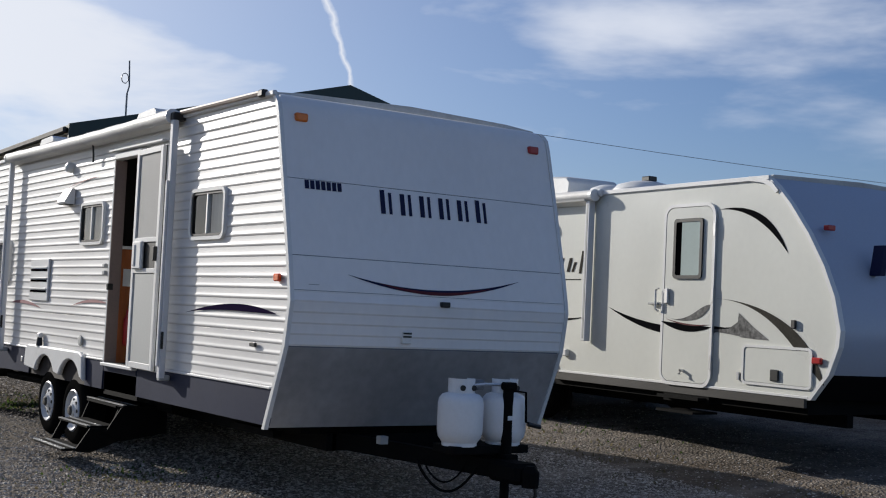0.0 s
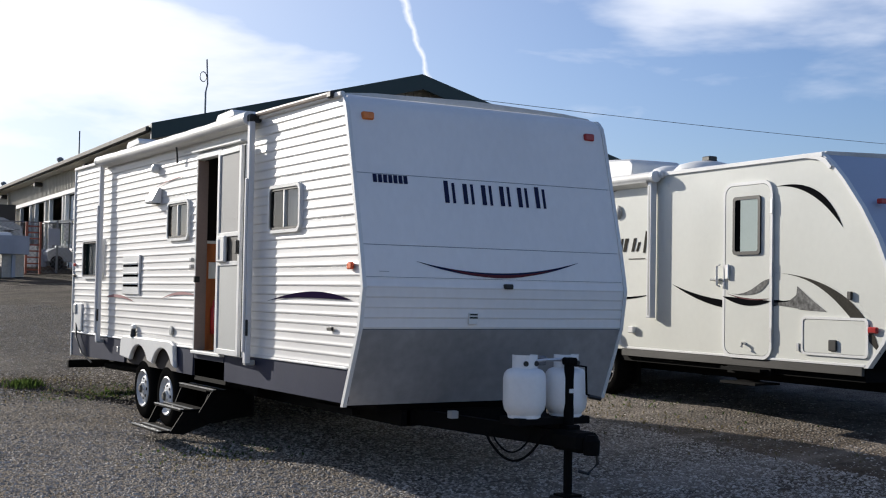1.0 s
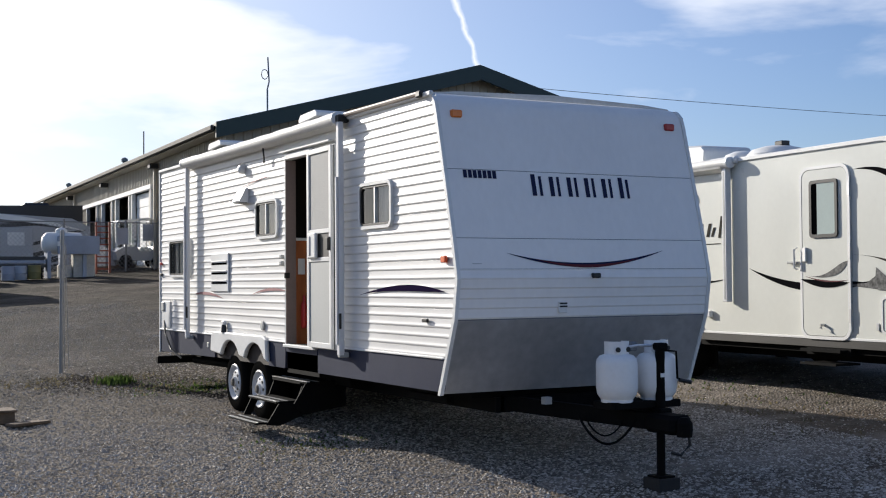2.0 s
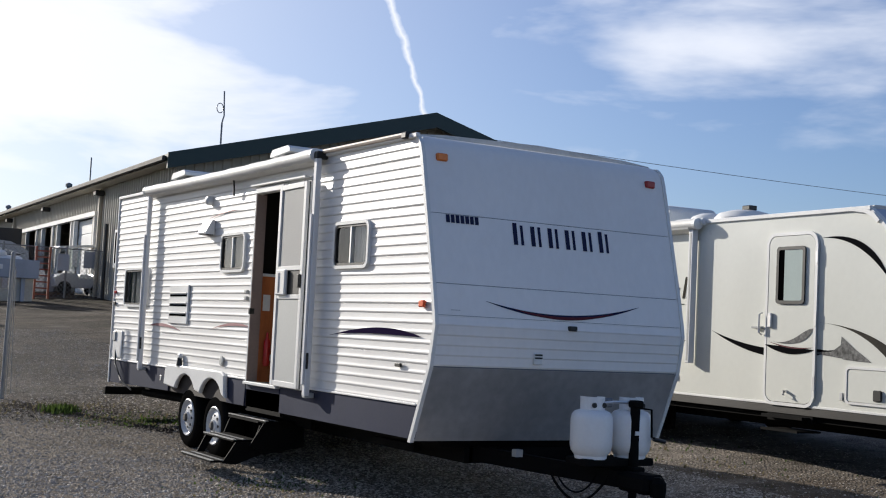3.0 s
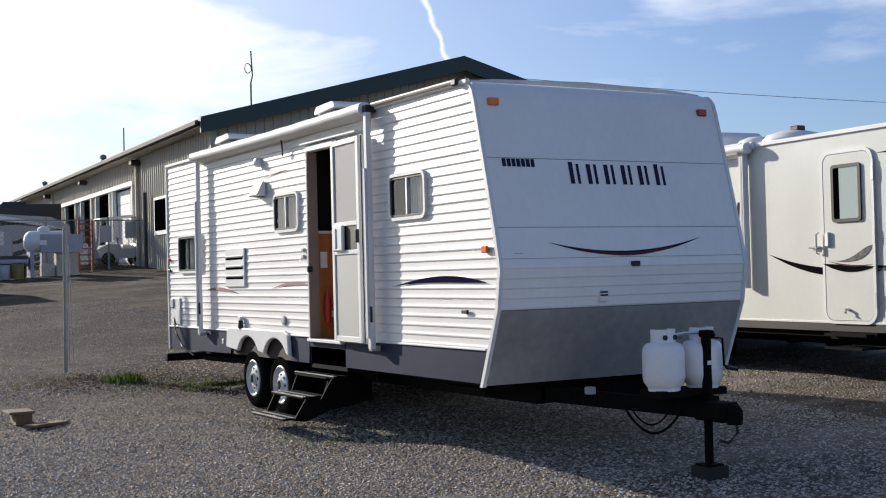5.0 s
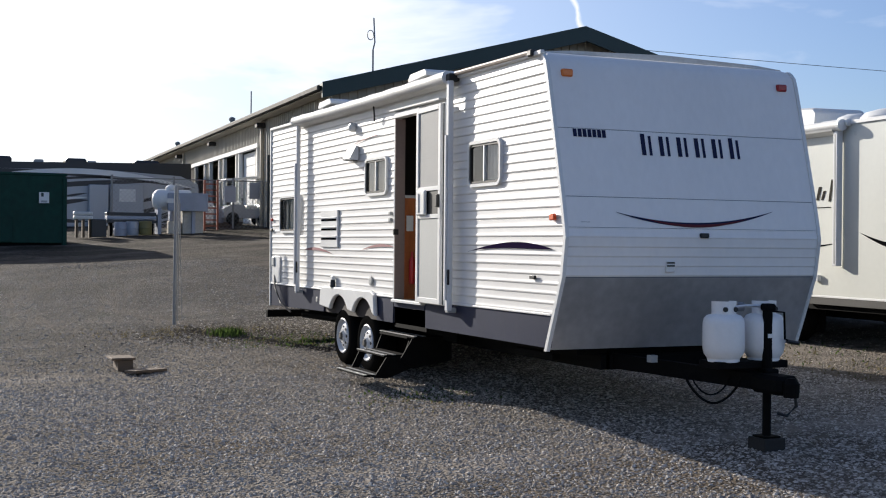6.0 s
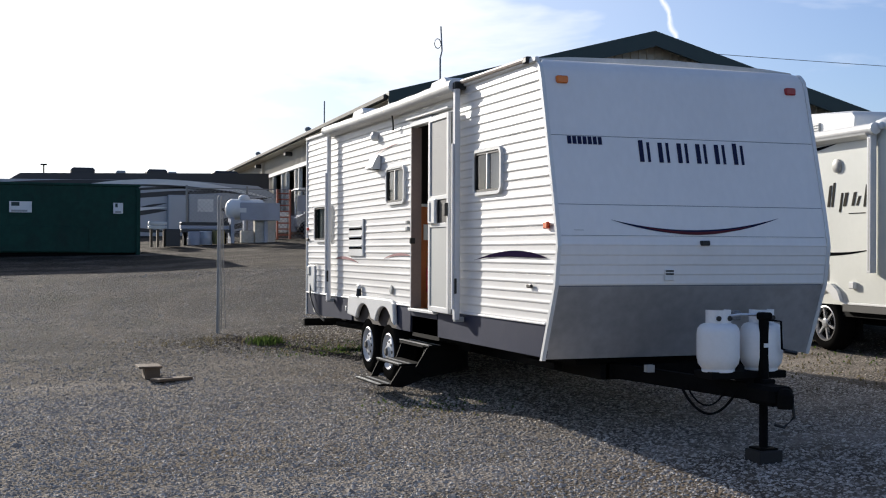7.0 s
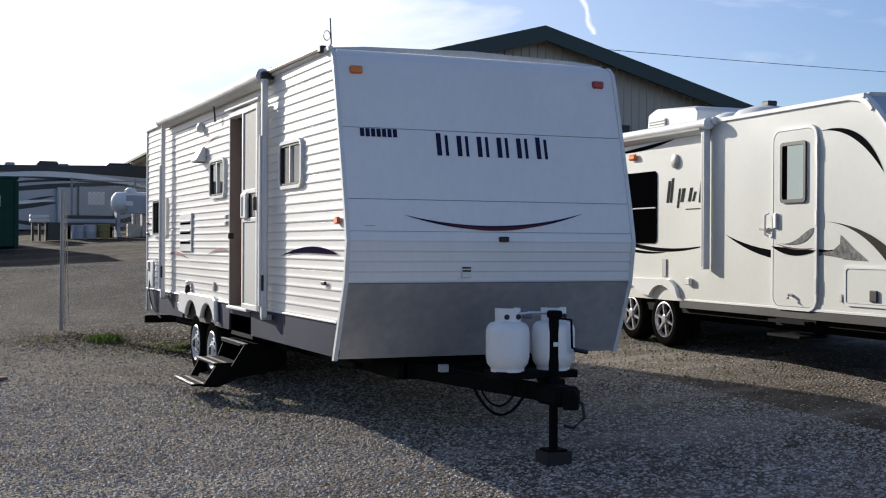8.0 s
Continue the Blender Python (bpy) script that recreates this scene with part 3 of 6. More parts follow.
tufts("green_weeds", (-0.46, 8.5), (0.10, 0.13), 380, 0.10, GRASS, "clump of low green weeds in gravel", 21)
tufts("green_weeds", (0.42, 7.2), (0.26, 0.22), 380, 0.035, GRASS, "patchy green weeds beside the trailer wheels", 22)
tufts("dry_weeds", (0.0, 7.7), (0.40, 0.45), 200, 0.05, DRYW, "dry brown weeds along a ridge of soil", 23)
tufts("dry_weeds", (-0.7, 9.0), (0.75, 0.35), 700, 0.035, DRYW, "dry brown weeds in bare soil by a post", 28)
tufts("green_weeds", (0.1, 7.6), (0.45, 0.40), 420, 0.030, GRASS, "patchy green weeds in bare soil", 29)
tufts("dry_weeds", (-0.25, 2.3), (0.35, 0.3), 160, 0.03, DRYW, "thin dry weeds beside the trailer shadow", 24)
tufts("green_weeds", (-0.05, 2.6), (0.30, 0.25), 200, 0.035, GRASS, "sparse weeds beside the trailer steps", 25)
tufts("dry_weeds", (4.3, 2.5), (0.5, 2.2), 500, 0.04, DRYW, "dry grass strip between two trailers", 26)
tufts("green_weeds", (5.0, 3.6), (0.4, 1.2), 160, 0.04, GRASS, "green weeds beside a trailer wheel", 27)

# ---------- travel trailer with corrugated siding ----------
WIDTH, REAR = 2.44, 7.97


def nose(z):
    """How far back the front face lies at a height."""
    pts = ((0.60, 0.235), (0.684, 0.20), (1.26, -0.035), (1.57, -0.085), (1.66, -0.070), (1.89, -0.020), (2.43, 0.115), (2.885, 0.232), (2.97, 0.262), (3.03, 0.32), (3.06, 0.42))
    for (z0, y0), (z1, y1) in zip(pts, pts[1:]):
        if z <= z1:
            return y0 + (y1 - y0) * (z - z0) / (z1 - z0)
    return pts[-1][1]


DOOR = (2.75, 3.42, 0.95, 2.79)
WINDOWS = ((1.03, 1.63, 2.04, 2.39), (3.67, 4.27, 2.045, 2.40), (6.64, 7.49, 1.665, 2.095))


def siding(bm, z0, z1, lo, hi, holes, pitch=0.0759, depth=0.0062, x=0.0, sign=-1):
    """Lapped horizontal siding with openings; lo gives the front end at a height."""
    rows, z, k = [], z0, 0
    bead = ((0.0, 0.0), (0.05, 0.45), (0.11, 0.84), (0.18, 1.0), (0.26, 0.92), (0.38, 0.52), (0.50, 0.22), (0.94, 0.05))
    joint = ((0.952, -0.35), (0.985, -0.35))
    while z < z1 - 0.02:
        k += 1
        rows += [(z + f * pitch, g * depth) for f, g in bead + (joint if k % 5 == 0 else ()) if z + f * pitch < z1 - 0.001]
        z += pitch
    rows.append((z1, 0.0))
    cuts = sorted({v for h in holes for v in h[:2]} | {hi} | {round(0.6 + 0.37 * k, 3) for k in range(20) if 0.6 + 0.37 * k < hi - 0.1})
    grid = [[bm.verts.new((x + sign * (d + 0.0036 * noise.noise(Vector((y * 1.7, zz * 2.9, 4.2)))), y, zz)) for y in [lo(zz)] + cuts] for zz, d in rows]
    ycol = [0.0] + cuts
    for i in range(len(rows) - 1):
        zm = (rows[i][0] + rows[i + 1][0]) / 2
        for k in range(len(cuts)):
            ym = (ycol[k] + ycol[k + 1]) / 2
            if any(h[0] < ym < h[1] and h[2] < zm < h[3] for h in holes):
                continue
            bm.faces.new((grid[i][k], grid[i + 1][k], grid[i + 1][k + 1], grid[i][k + 1]))
    return bm


def slabs(y0, y1, z0, z1, x0, x1, holes):
    """The boxes of a flat wall with openings, butted together."""
    out = []
    cuts = sorted({y0, y1} | {v for h in holes for v in h[:2]})
    for a, b in zip(cuts, cuts[1:]):
        hs = sorted((h for h in holes if h[0] <= a and b <= h[1]), key=lambda h: h[2])
        z = z0
        for h in hs:
            out.append((x0, x1, a, b, z, h[2]))
            z = h[3]
        out.append((x0, x1, a, b, z, z1))
    return out


def front_rows(bm, rows, thick=0.025):
    """A panel from rows of (z, y, x0, x1), with a back."""
    f = [[bm.verts.new((a, y, z)), bm.verts.new((b, y, z))] for z, y, a, b in rows]
    k = [[bm.verts.new((a, y + thick, z)), bm.verts.new((b, y + thick, z))] for z, y, a, b in rows]
    for i in range(len(rows) - 1):
        bm.faces.new((f[i][0], f[i][1], f[i + 1][1], f[i + 1][0]))
        bm.faces.new((k[i][0], k[i + 1][0], k[i + 1][1], k[i][1]))
        for s in (0, 1):
            bm.faces.new((f[i][s], f[i + 1][s], k[i + 1][s], k[i][s]))
    bm.faces.new((f[0][0], k[0][0], k[0][1], f[0][1]))
    bm.faces.new((f[-1][0], f[-1][1], k[-1][1], k[-1][0]))
    bmesh.ops.recalc_face_normals(bm, faces=bm.faces)
    return bm


def wheel(parent, at, r, width, rim_mat, style):
    """A wheel whose outer face looks towards -x."""
    x, y, z = at
    bm = B()
    rr = r * (0.62 if style == "steel" else 0.66)
    if style == "steel":
        lathe(bm, (x, y, z), (-1, 0, 0), [(rr * 0.99, -0.12), (rr, 0.012), (rr * 0.95, 0.02), (rr * 0.86, -0.012), (rr * 0.80, -0.020), (rr * 0.62, -0.004), (rr * 0.42, 0.012), (rr * 0.30, 0.010), (rr * 0.28, 0.03)], 32)
        part("hub", lathe(B(), (x, y, z), (-1, 0, 0), [(rr * 0.24, 0.0), (rr * 0.24, 0.035), (rr * 0.16, 0.05), (0.005, 0.052)], 18), GUTTER, parent, "dull grease-capped hub")
    else:
        lathe(bm, (x, y, z), (-1, 0, 0), [(rr * 0.99, -0.12), (rr, 0.012), (rr * 0.93, 0.016), (rr * 0.86, -0.05), (rr * 0.84, -0.07), (0.005, -0.07)], 32)
        dish = part("wheel_dish", lathe(B(), (x, y, z), (-1, 0, 0), [(rr * 0.85, -0.068), (rr * 0.85, -0.062), (0.005, -0.060)], 28), BLACK, parent)
        for k in range(6):
            t = 2 * math.pi * k / 6 + 0.3
            c, s = math.cos(t), math.sin(t)
            q = [(0.04, -0.016), (rr * 0.92, -0.013), (rr * 0.92, 0.013), (0.04, 0.016)]
            part("spoke", prism(B(), [(y + u * c - v * s, z + u * s + v * c) for u, v in q], "x", x - 0.006, x + 0.03), rim_mat, dish)
        part("hub_cap", lathe(B(), (x, y, z), (-1, 0, 0), [(0.06, -0.03), (0.06, 0.012), (0.045, 0.022), (0.005, 0.024)], 16), rim_mat, dish)
    rim = part("wheel", bm, rim_mat, parent, "white steel wheel with bolt holes" if style == "steel" else "six-spoke alloy wheel", True)
    bm = B()
    lathe(bm, (x, y, z), (-1, 0, 0), [(rr * 0.97, -width), (r * 0.93, -width), (r, -width * 0.86), (r, -0.03), (r * 0.965, -0.006), (r * 0.90, 0.010), (rr * 1.12, 0.016), (rr * 1.0, 0.006), (rr * 0.97, -0.03)], 40)
    part("tyre", bm, RUBBER, rim, "dusty black tyre", True)
    for k in range(8 if style == "steel" else 5):
        bm = B()
        t = 2 * math.pi * k / (8 if style == "steel" else 5)
        u, v = y + rr * (0.50 if style == "steel" else 0.2) * math.cos(t), z + rr * (0.50 if style == "steel" else 0.2) * math.sin(t)
        lathe(bm, (x, u, v), (-1, 0, 0), [(0.017 if style == "steel" else 0.010, -0.03), (0.017 if style == "steel" else 0.010, 0.0085 if style == "steel" else 0.012)], 10)
        part("wheel_hole" if style == "steel" else "lug_nut", bm, PLASTB, rim)


def window_unit(parent, hole, panes=2, curtain=(), material=None):
    y0, y1, z0, z1 = hole
    ring_o, ring_i = rounded(y0 - 0.027, y1 + 0.027, z0 - 0.027, z1 + 0.027, 0.075), rounded(y0 + 0.001, y1 - 0.001, z0 + 0.001, z1 - 0.001, 0.05)
    fr = part("window", ring(B(), ring_o, ring_i, "x", -0.030, 0.012), material or TRIM, parent, "white-framed sliding window", True)
    part("gasket", ring(B(), rounded(y0 + 0.004, y1 - 0.004, z0 + 0.004, z1 - 0.004, 0.045), rounded(y0 + 0.022, y1 - 0.022, z0 + 0.022, z1 - 0.022, 0.032), "x", -0.022, 0.008), PLASTB, fr)
    if panes == 2:
        ym = (y0 + y1) / 2
        part("mullion", box(B(), -0.026, 0.006, ym - 0.013, ym + 0.013, z0 + 0.02, z1 - 0.02, 0.003), ALU, fr)
    gb = B()
    gb.faces.new([gb.verts.new((-0.008, u, v)) for u, v in rounded(y0 + 0.01, y1 - 0.01, z0 + 0.01, z1 - 0.01, 0.04)[::-1]])
    g = part("pane", gb, GLASS, fr, "dim reflecting glass")
    g.visible_shadow = False
    if curtain:
        bm = B()
        for f0, f1 in curtain:
            a, b = y0 + (y1 - y0) * f0, y0 + (y1 - y0) * f1
            n = 14
            pts = [(0.022 + 0.010 * math.sin(i * 2.1), a + (b - a) * i / n) for i in range(n + 1)]
            lo = [bm.verts.new((p[0], p[1], z0 - 0.03)) for p in pts]
            hi = [bm.verts.new((p[0], p[1], z1 + 0.03)) for p in pts]
            for i in range(n):
                bm.faces.new((lo[i], lo[i + 1], hi[i + 1], hi[i]))
        part("curtain", bm, CURTAIN, fr, "pale gathered curtain")
    return fr


def build_trailer():
    T = thing("travel_trailer", (0, 0, 0), "white corrugated travel trailer with open door on gravel", "trailer")
    hs = [DOOR] + list(WINDOWS)
    part("side_wall", siding(B(), 0.965, 3.035, lambda z: nose(z) + 0.012, REAR, hs), SIDING, T, "glossy white ribbed aluminium siding", True)
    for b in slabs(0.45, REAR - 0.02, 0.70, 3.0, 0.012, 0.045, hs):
        part("inner_wall", box(B(), *b), SHADEIN, T)
    part("far_wall", siding(B(), 0.70, 3.035, lambda z: nose(z) + 0.012, REAR, [], x=WIDTH, sign=1), SIDING, T)
    part("rear_wall", box(B(), 0.0, WIDTH, REAR, REAR + 0.03, 0.66, 3.04), SIDING, T)
    part("floor_pan", box(B(), 0.36, WIDTH - 0.36, 0.35, REAR, 0.62, 0.72), BLACK, T)
    bm = B()
    prism(bm, [(0.0, 3.036), (0.03, 3.062), (0.3, 3.085), (1.22, 3.11), (2.14, 3.085), (2.41, 3.062), (2.44, 3.036)], "y", 0.41, REAR + 0.02)
    part("roof", bm, ROOFM, T, "off-white weathered roof membrane", True)
    # front: plate, ribbed panel and smooth panels with seams
    def row(z, inset=0.0, dy=0.0):
        c = max(0.0, z - 2.96)
        cut = 0.10 - math.sqrt(max(0.0, 0.01 - c * c)) if c > 0 else 0.0
        return (z, nose(z) + dy, 0.015 + cut + inset, WIDTH - 0.015 - cut - inset)
    part("front_plate", front_rows(B(), [row(z) for z in (0.684, 0.98, 1.255)]), PLATE, T, "grey diamond-pattern metal plate")
    rib = []
    z = 1.264
    while z < 1.63:
        rib += [row(z, 0, 0.003), row(z + 0.012, 0, -0.003), row(z + 0.030, 0, -0.001), row(min(z + 0.066, 1.647), 0, 0.002)]
        z += 0.076
    rib.append(row(1.6475))
    part("front_panel", front_rows(B(), rib), FRONT, T, "white ribbed lower front panel")
    for a, b in ((1.651, 1.886), (1.891, 2.427)):
        part("front_panel", front_rows(B(), [row(a + (b - a) * i / 4) for i in range(5)]), FRONT, T, "smooth white front panel")
    part("front_panel", front_rows(B(), [row(zz) for zz in (2.432, 2.66, 2.885, 2.96, 2.985, 3.005, 3.02, 3.035, 3.048, 3.058)]), FRONT, T, "smooth white upper front panel", True)
    part("seam_backing", front_rows(B(), [row(zz, 0.01, 0.014) for zz in (0.70, 1.26, 1.57, 1.66, 1.89, 2.43, 2.88)], 0.02), SEAM, T)
    # edge mouldings that follow the front outline
    for x in (0.004, WIDTH - 0.004):
        zs = [0.672, 0.9, 1.26, 1.57, 1.66, 1.89, 2.43, 2.885, 2.97, 3.01, 3.035]
        bm = B()
        o = [(nose(z) - 0.010, z) for z in zs] + [(nose(z) + 0.030, z) for z in zs[::-1]]
        v0, v1 = [bm.verts.new((x - 0.016, y, z)) for y, z in o], [bm.verts.new((x + 0.016, y, z)) for y, z in o]
        m = len(zs)
        for vs in (v0, v1):
            for i in range(m - 1):
                bm.faces.new((vs[i], vs[i + 1], vs[2 * m - 2 - i], vs[2 * m - 1 - i]))
        for i in range(2 * m):
            j = (i + 1) % (2 * m)
            bm.faces.new((v0[i], v0[j], v1[j], v1[i]))
        bmesh.ops.recalc_face_normals(bm, faces=bm.faces)
        part("corner_moulding", bm, TRIM, T, "white edge moulding")
    part("roof_rail", box(B(), -0.028, 0.010, 0.30, REAR + 0.02, 3.018, 3.058, 0.008), TRIM, T, "white gutter rail")
    part("rear_moulding", box(B(), -0.018, 0.03, REAR - 0.004, REAR + 0.036, 0.66, 3.03, 0.006), TRIM, T)
    # grey skirt below the siding
    for a, b in ((0.19, 2.64), (3.47, 3.95), (5.70, REAR)):
        bm = B()
        prism(bm, [(a + (0.02 if a > 1 else 0), 0.70), (b, 0.70 if b < 7 else 0.672), (b, 0.962), (a if a > 1 else 0.10, 0.962)], "x", -0.004, 0.03)
        part("skirt", bm, SKIRT, T, "grey painted metal skirt")
    part("skirt", box(B(), -0.004, 0.03, 2.66, 3.46, 0.865, 0.945, 0.004), SKIRT, T)
    # black panel over the floor edge, standing in for shade below the sill
    part("step_gap_shade", box(B(), 0.012, 0.026, 2.645, 3.465, 0.66, 0.864), BLACK, T)
    part("skirt_rail", box(B(), -0.018, 0.0, 0.13, 2.70, 0.955, 0.972, 0.004), TRIM, T)
    part("skirt_rail", box(B(), -0.018, 0.0, 3.45, REAR, 0.955, 0.972, 0.004), TRIM, T)
    part("reflector_plate", box(B(), -0.010, 0.0, 5.95, 6.0, 0.80, 0.86, 0.003), ALU, T)
    # wheel arches
    bm = B()
    arch = [(3.90, 0.745), (3.93, 0.97), (4.02, 1.005), (5.62, 1.005), (5.71, 0.97), (5.74, 0.775)]
    for c in (5.06, 4.28):
        arch += [(c + 0.36 * math.cos(radians(d)), 0.60 + 0.32 * math.sin(radians(d))) for d in range(28, 153, 8)]
    prism(bm, arch, "x", -0.055, -0.006)
    bevel_new(bm, [f for f in bm.faces if len(f.verts) > 6], 0.012)
    part("fender_skirt", bm, TRIM, T, "white moulded double wheel fender", True)
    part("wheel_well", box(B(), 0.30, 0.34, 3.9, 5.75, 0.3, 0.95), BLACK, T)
    for y in (4.28, 5.06):
        wheel(T, (0.02, y, ground(0.1, y) + 0.320), 0.325, 0.21, RIM, "steel")
    for y in (4.28, 5.06):
        part("axle", rod(B(), [(0.2, y, 0.46), (2.2, y, 0.54)], 0.035, 10), BLACK, T)
    for x in (0.55, 1.85):
        part("chassis_rail", box(B(), x, x + 0.08, 0.3, 7.95, 0.50, 0.62), BLACK, T)
    for y in (4.28, 5.06):
        far = B()
        lathe(far, (2.15, y, ground(2.2, y) + 0.30), (1, 0, 0), [(0.15, 0), (0.31, 0), (0.325, 0.03), (0.325, 0.18), (0.30, 0.21), (0.15, 0.2)], 28)
        part("far_tyre", far, RUBBER, T)
    part("rear_bumper", box(B(), -0.02, 2.46, 8.06, 8.16, 0.50, 0.60, 0.008), BLACK, T, "black square bumper tube")
    for x in (0.5, 1.9):
        part("bumper_bracket", box(B(), x, x + 0.06, 7.8, 8.07, 0.5, 0.62), BLACK, T)
    part("waste_pipe", rod(B(), [(0.34, 6.1, 0.58), (0.32, 7.5, 0.565)], 0.045, 12), BLACK, T)
    part("power_cord", rod(B(), [(-0.02, 7.75, 1.08), (-0.05, 7.62, 0.92), (-0.06, 7.3, 0.72), (0.0, 7.05, 0.62)], 0.012, 6), PLASTB, T)
    # door frame, open door with its screen, handle and sill
    y0, y1, z0, z1 = DOOR
    for a, b, c, d, nm in ((y1 - 0.004, y1 + 0.022, z0 - 0.02, z1 + 0.05, "door_jamb"), (y0 - 0.045, y0 + 0.005, z0 - 0.02, z1 + 0.05, "door_jamb")):
        part(nm, box(B(), -0.024, 0.05, a, b, c, d, 0.004), TRIM, T)
    part("door_reveal", box(B(), -0.022, 0.085, y1 - 0.016, y1 - 0.005, z0, z1 - 0.01), paint("brown_reveal", (0.24, 0.175, 0.15), 0.5), T, "brown door reveal")
    part("door_header", box(B(), -0.036, 0.05, y0 + 0.006, y1 - 0.006, z1 - 0.005, z1 + 0.05, 0.004), TRIM, T)
    part("drip_rail", box(B(), -0.06, -0.015, y0 - 0.52, y1 + 0.08, z1 + 0.065, z1 + 0.085, 0.004), TRIM, T)
    part("door_sill", box(B(), -0.045, 0.06, 2.66, y1 + 0.03, z0 - 0.034, z0 - 0.004, 0.005), TRIM, T, "white aluminium door sill")
    D = new("entry_door")
    D.parent = T
    D.matrix_basis = pose(-0.022, y0 - 0.025, 0, 0, 0, -2.0)
    w = 0.63
    def leaf(xa, xb, a, b, c, d, name, mat, bev=0.003, label=""):
        return part(name, box(B(), xa, xb, -b, -a, c, d, bev), mat, D, label)
    zb, zt = z0 + 0.0, z1 + 0.02
    leaf(-0.055, -0.025, 0.0, 0.055, zb, zt, "stile", TRIM)
    leaf(-0.055, -0.025, w - 0.055, w, zb, zt, "stile", TRIM)
    leaf(-0.055, -0.025, 0.056, w - 0.056, zt - 0.05, zt, "rail", TRIM)
    leaf(-0.055, -0.025, 0.056, w - 0.056, zb, zb + 0.05, "rail", TRIM)
    leaf(-0.055, -0.025, 0.056, w - 0.056, zb + 0.80, zb + 0.84, "rail", TRIM)
    leaf(-0.055, -0.025, 0.056, w - 0.056, zb + 1.06, zb + 1.10, "rail", TRIM)
    leaf(-0.042, -0.034, 0.056, w - 0.056, zb + 1.10, zt - 0.05, "screen", SCREEN, 0, "grey insect screen")
    leaf(-0.032, -0.026, 0.16, w - 0.14, zb + 1.14, zt - 0.22, "inner_window", CURTAIN, 0)
    leaf(-0.044, -0.034, 0.056, w - 0.056, zb + 0.05, zb + 0.80, "lower_panel", PANELG, 0, "grey lower door panel")
    leaf(-0.044, -0.034, 0.056, w - 0.056, zb + 0.84, zb + 1.06, "slide_backing", PLASTB, 0)
    leaf(-0.085, -0.05, 0.075, 0.30, zb + 0.83, zb + 1.07, "sliding_hatch", TRIM, 0.012, "white sliding hatch of the screen door")
    leaf(-0.095, -0.084, 0.13, 0.17, zb + 0.86, zb + 1.04, "hatch_ridge", TRIM, 0.004)
    leaf(-0.085, -0.05, w - 0.05, w - 0.01, zb + 0.90, zb + 1.02, "latch", PLASTB, 0.006, "black door latch")
    leaf(-0.019, 0.004, 0.0, w + 0.012, zb - 0.01, zt + 0.01, "door_leaf", TRIM, 0.005, "white outer door leaf folded back")
    leaf(-0.025, -0.019, 0.004, w + 0.006, zb, zt, "seal", PLASTB, 0)
    for zz in (1.735, 1.80):
        part("door_catch", box(B(), -0.040, -0.006, 3.50, 3.56, zz, zz + 0.04, 0.006), PANELG, T)
    part("door_lock", box(B(), -0.034, 0.02, y1 - 0.02, y1 + 0.015, 1.60, 1.66, 0.005), PLASTB, T)
    # what shows inside
    part("cabinet", box(B(), 0.06, 1.0, 3.47, 3.50, 0.74, 1.98), WOOD, T, "orange oak cabinet end")
    part("counter_edge", box(B(), 0.05, 1.0, 3.45, 3.52, 1.98, 2.01, 0.004), TRIM, T)
    part("interior_back", box(B(), 0.06, 2.3, 4.0, 4.03, 0.72, 3.02), SHADEIN, T)
    part("interior_side", box(B(), 1.25, 1.28, 0.5, 4.0, 0.72, 3.02), SHADEIN, T)
    part("interior_ceiling", box(B(), 0.05, 2.40, 0.5, REAR - 0.03, 3.0, 3.03), SHADEIN, T)
    part("interior_floor", box(B(), 0.03, 2.4, 0.5, REAR - 0.03, 0.722, 0.94), CARPET, T)
    part("fire_extinguisher", lathe(B(), (0.17, 3.40, 1.10), (0, 0, 1), [(0.028, 0), (0.034, 0.02), (0.034, 0.24), (0.014, 0.28), (0.014, 0.32), (0.008, 0.33)], 14), REDP, T, "small red fire extinguisher", True)
    part("notice", box(B(), 0.13, 0.205, 3.462, 3.468, 1.64, 1.80), WHITEP, T, "white paper notice")
    part("notice", box(B(), 0.20, 0.28, 3.462, 3.468, 1.15, 1.21), WHITEP, T)
    # windows
    window_unit(T, WINDOWS[0], curtain=((0.03, 0.49),))
    window_unit(T, WINDOWS[1], curtain=((0.05, 0.27), (0.31, 0.47), (0.55, 0.68), (0.74, 0.95)))
    window_unit(T, WINDOWS[2], panes=1, curtain=((0.06, 0.30), (0.38, 0.60), (0.70, 0.80)))
    # awning: roll, end caps, arms with brackets
    bm = B()
    n = 26
    rod(bm, [(-0.085, 2.0 + 4.62 * i / n, 3.03 - 0.012 * math.sin(math.pi * i / n)) for i in range(n + 1)], [0.060 + 0.0028 * math.sin(i * 1.9) for i in range(n + 1)], 14)
    A = part("awning_roll", bm, FABRIC, T, "rolled off-white vinyl awning", True)
    bm = B()
    prism(bm, [(-0.130, 3.00), (-0.115, 2.972), (-0.03, 2.950), (-0.012, 2.96), (-0.03, 3.02)], "y", 2.02, 6.60)
    part("awning_valance", bm, FABRIC, A, "hanging awning edge")
    for y in (1.985, 6.635):
        part("end_cap", lathe(B(), (-0.085, y - 0.02, 3.03), (0, 1, 0), [(0.03, 0), (0.062, 0.005), (0.062, 0.035), (0.03, 0.04)], 16), TRIM, A)
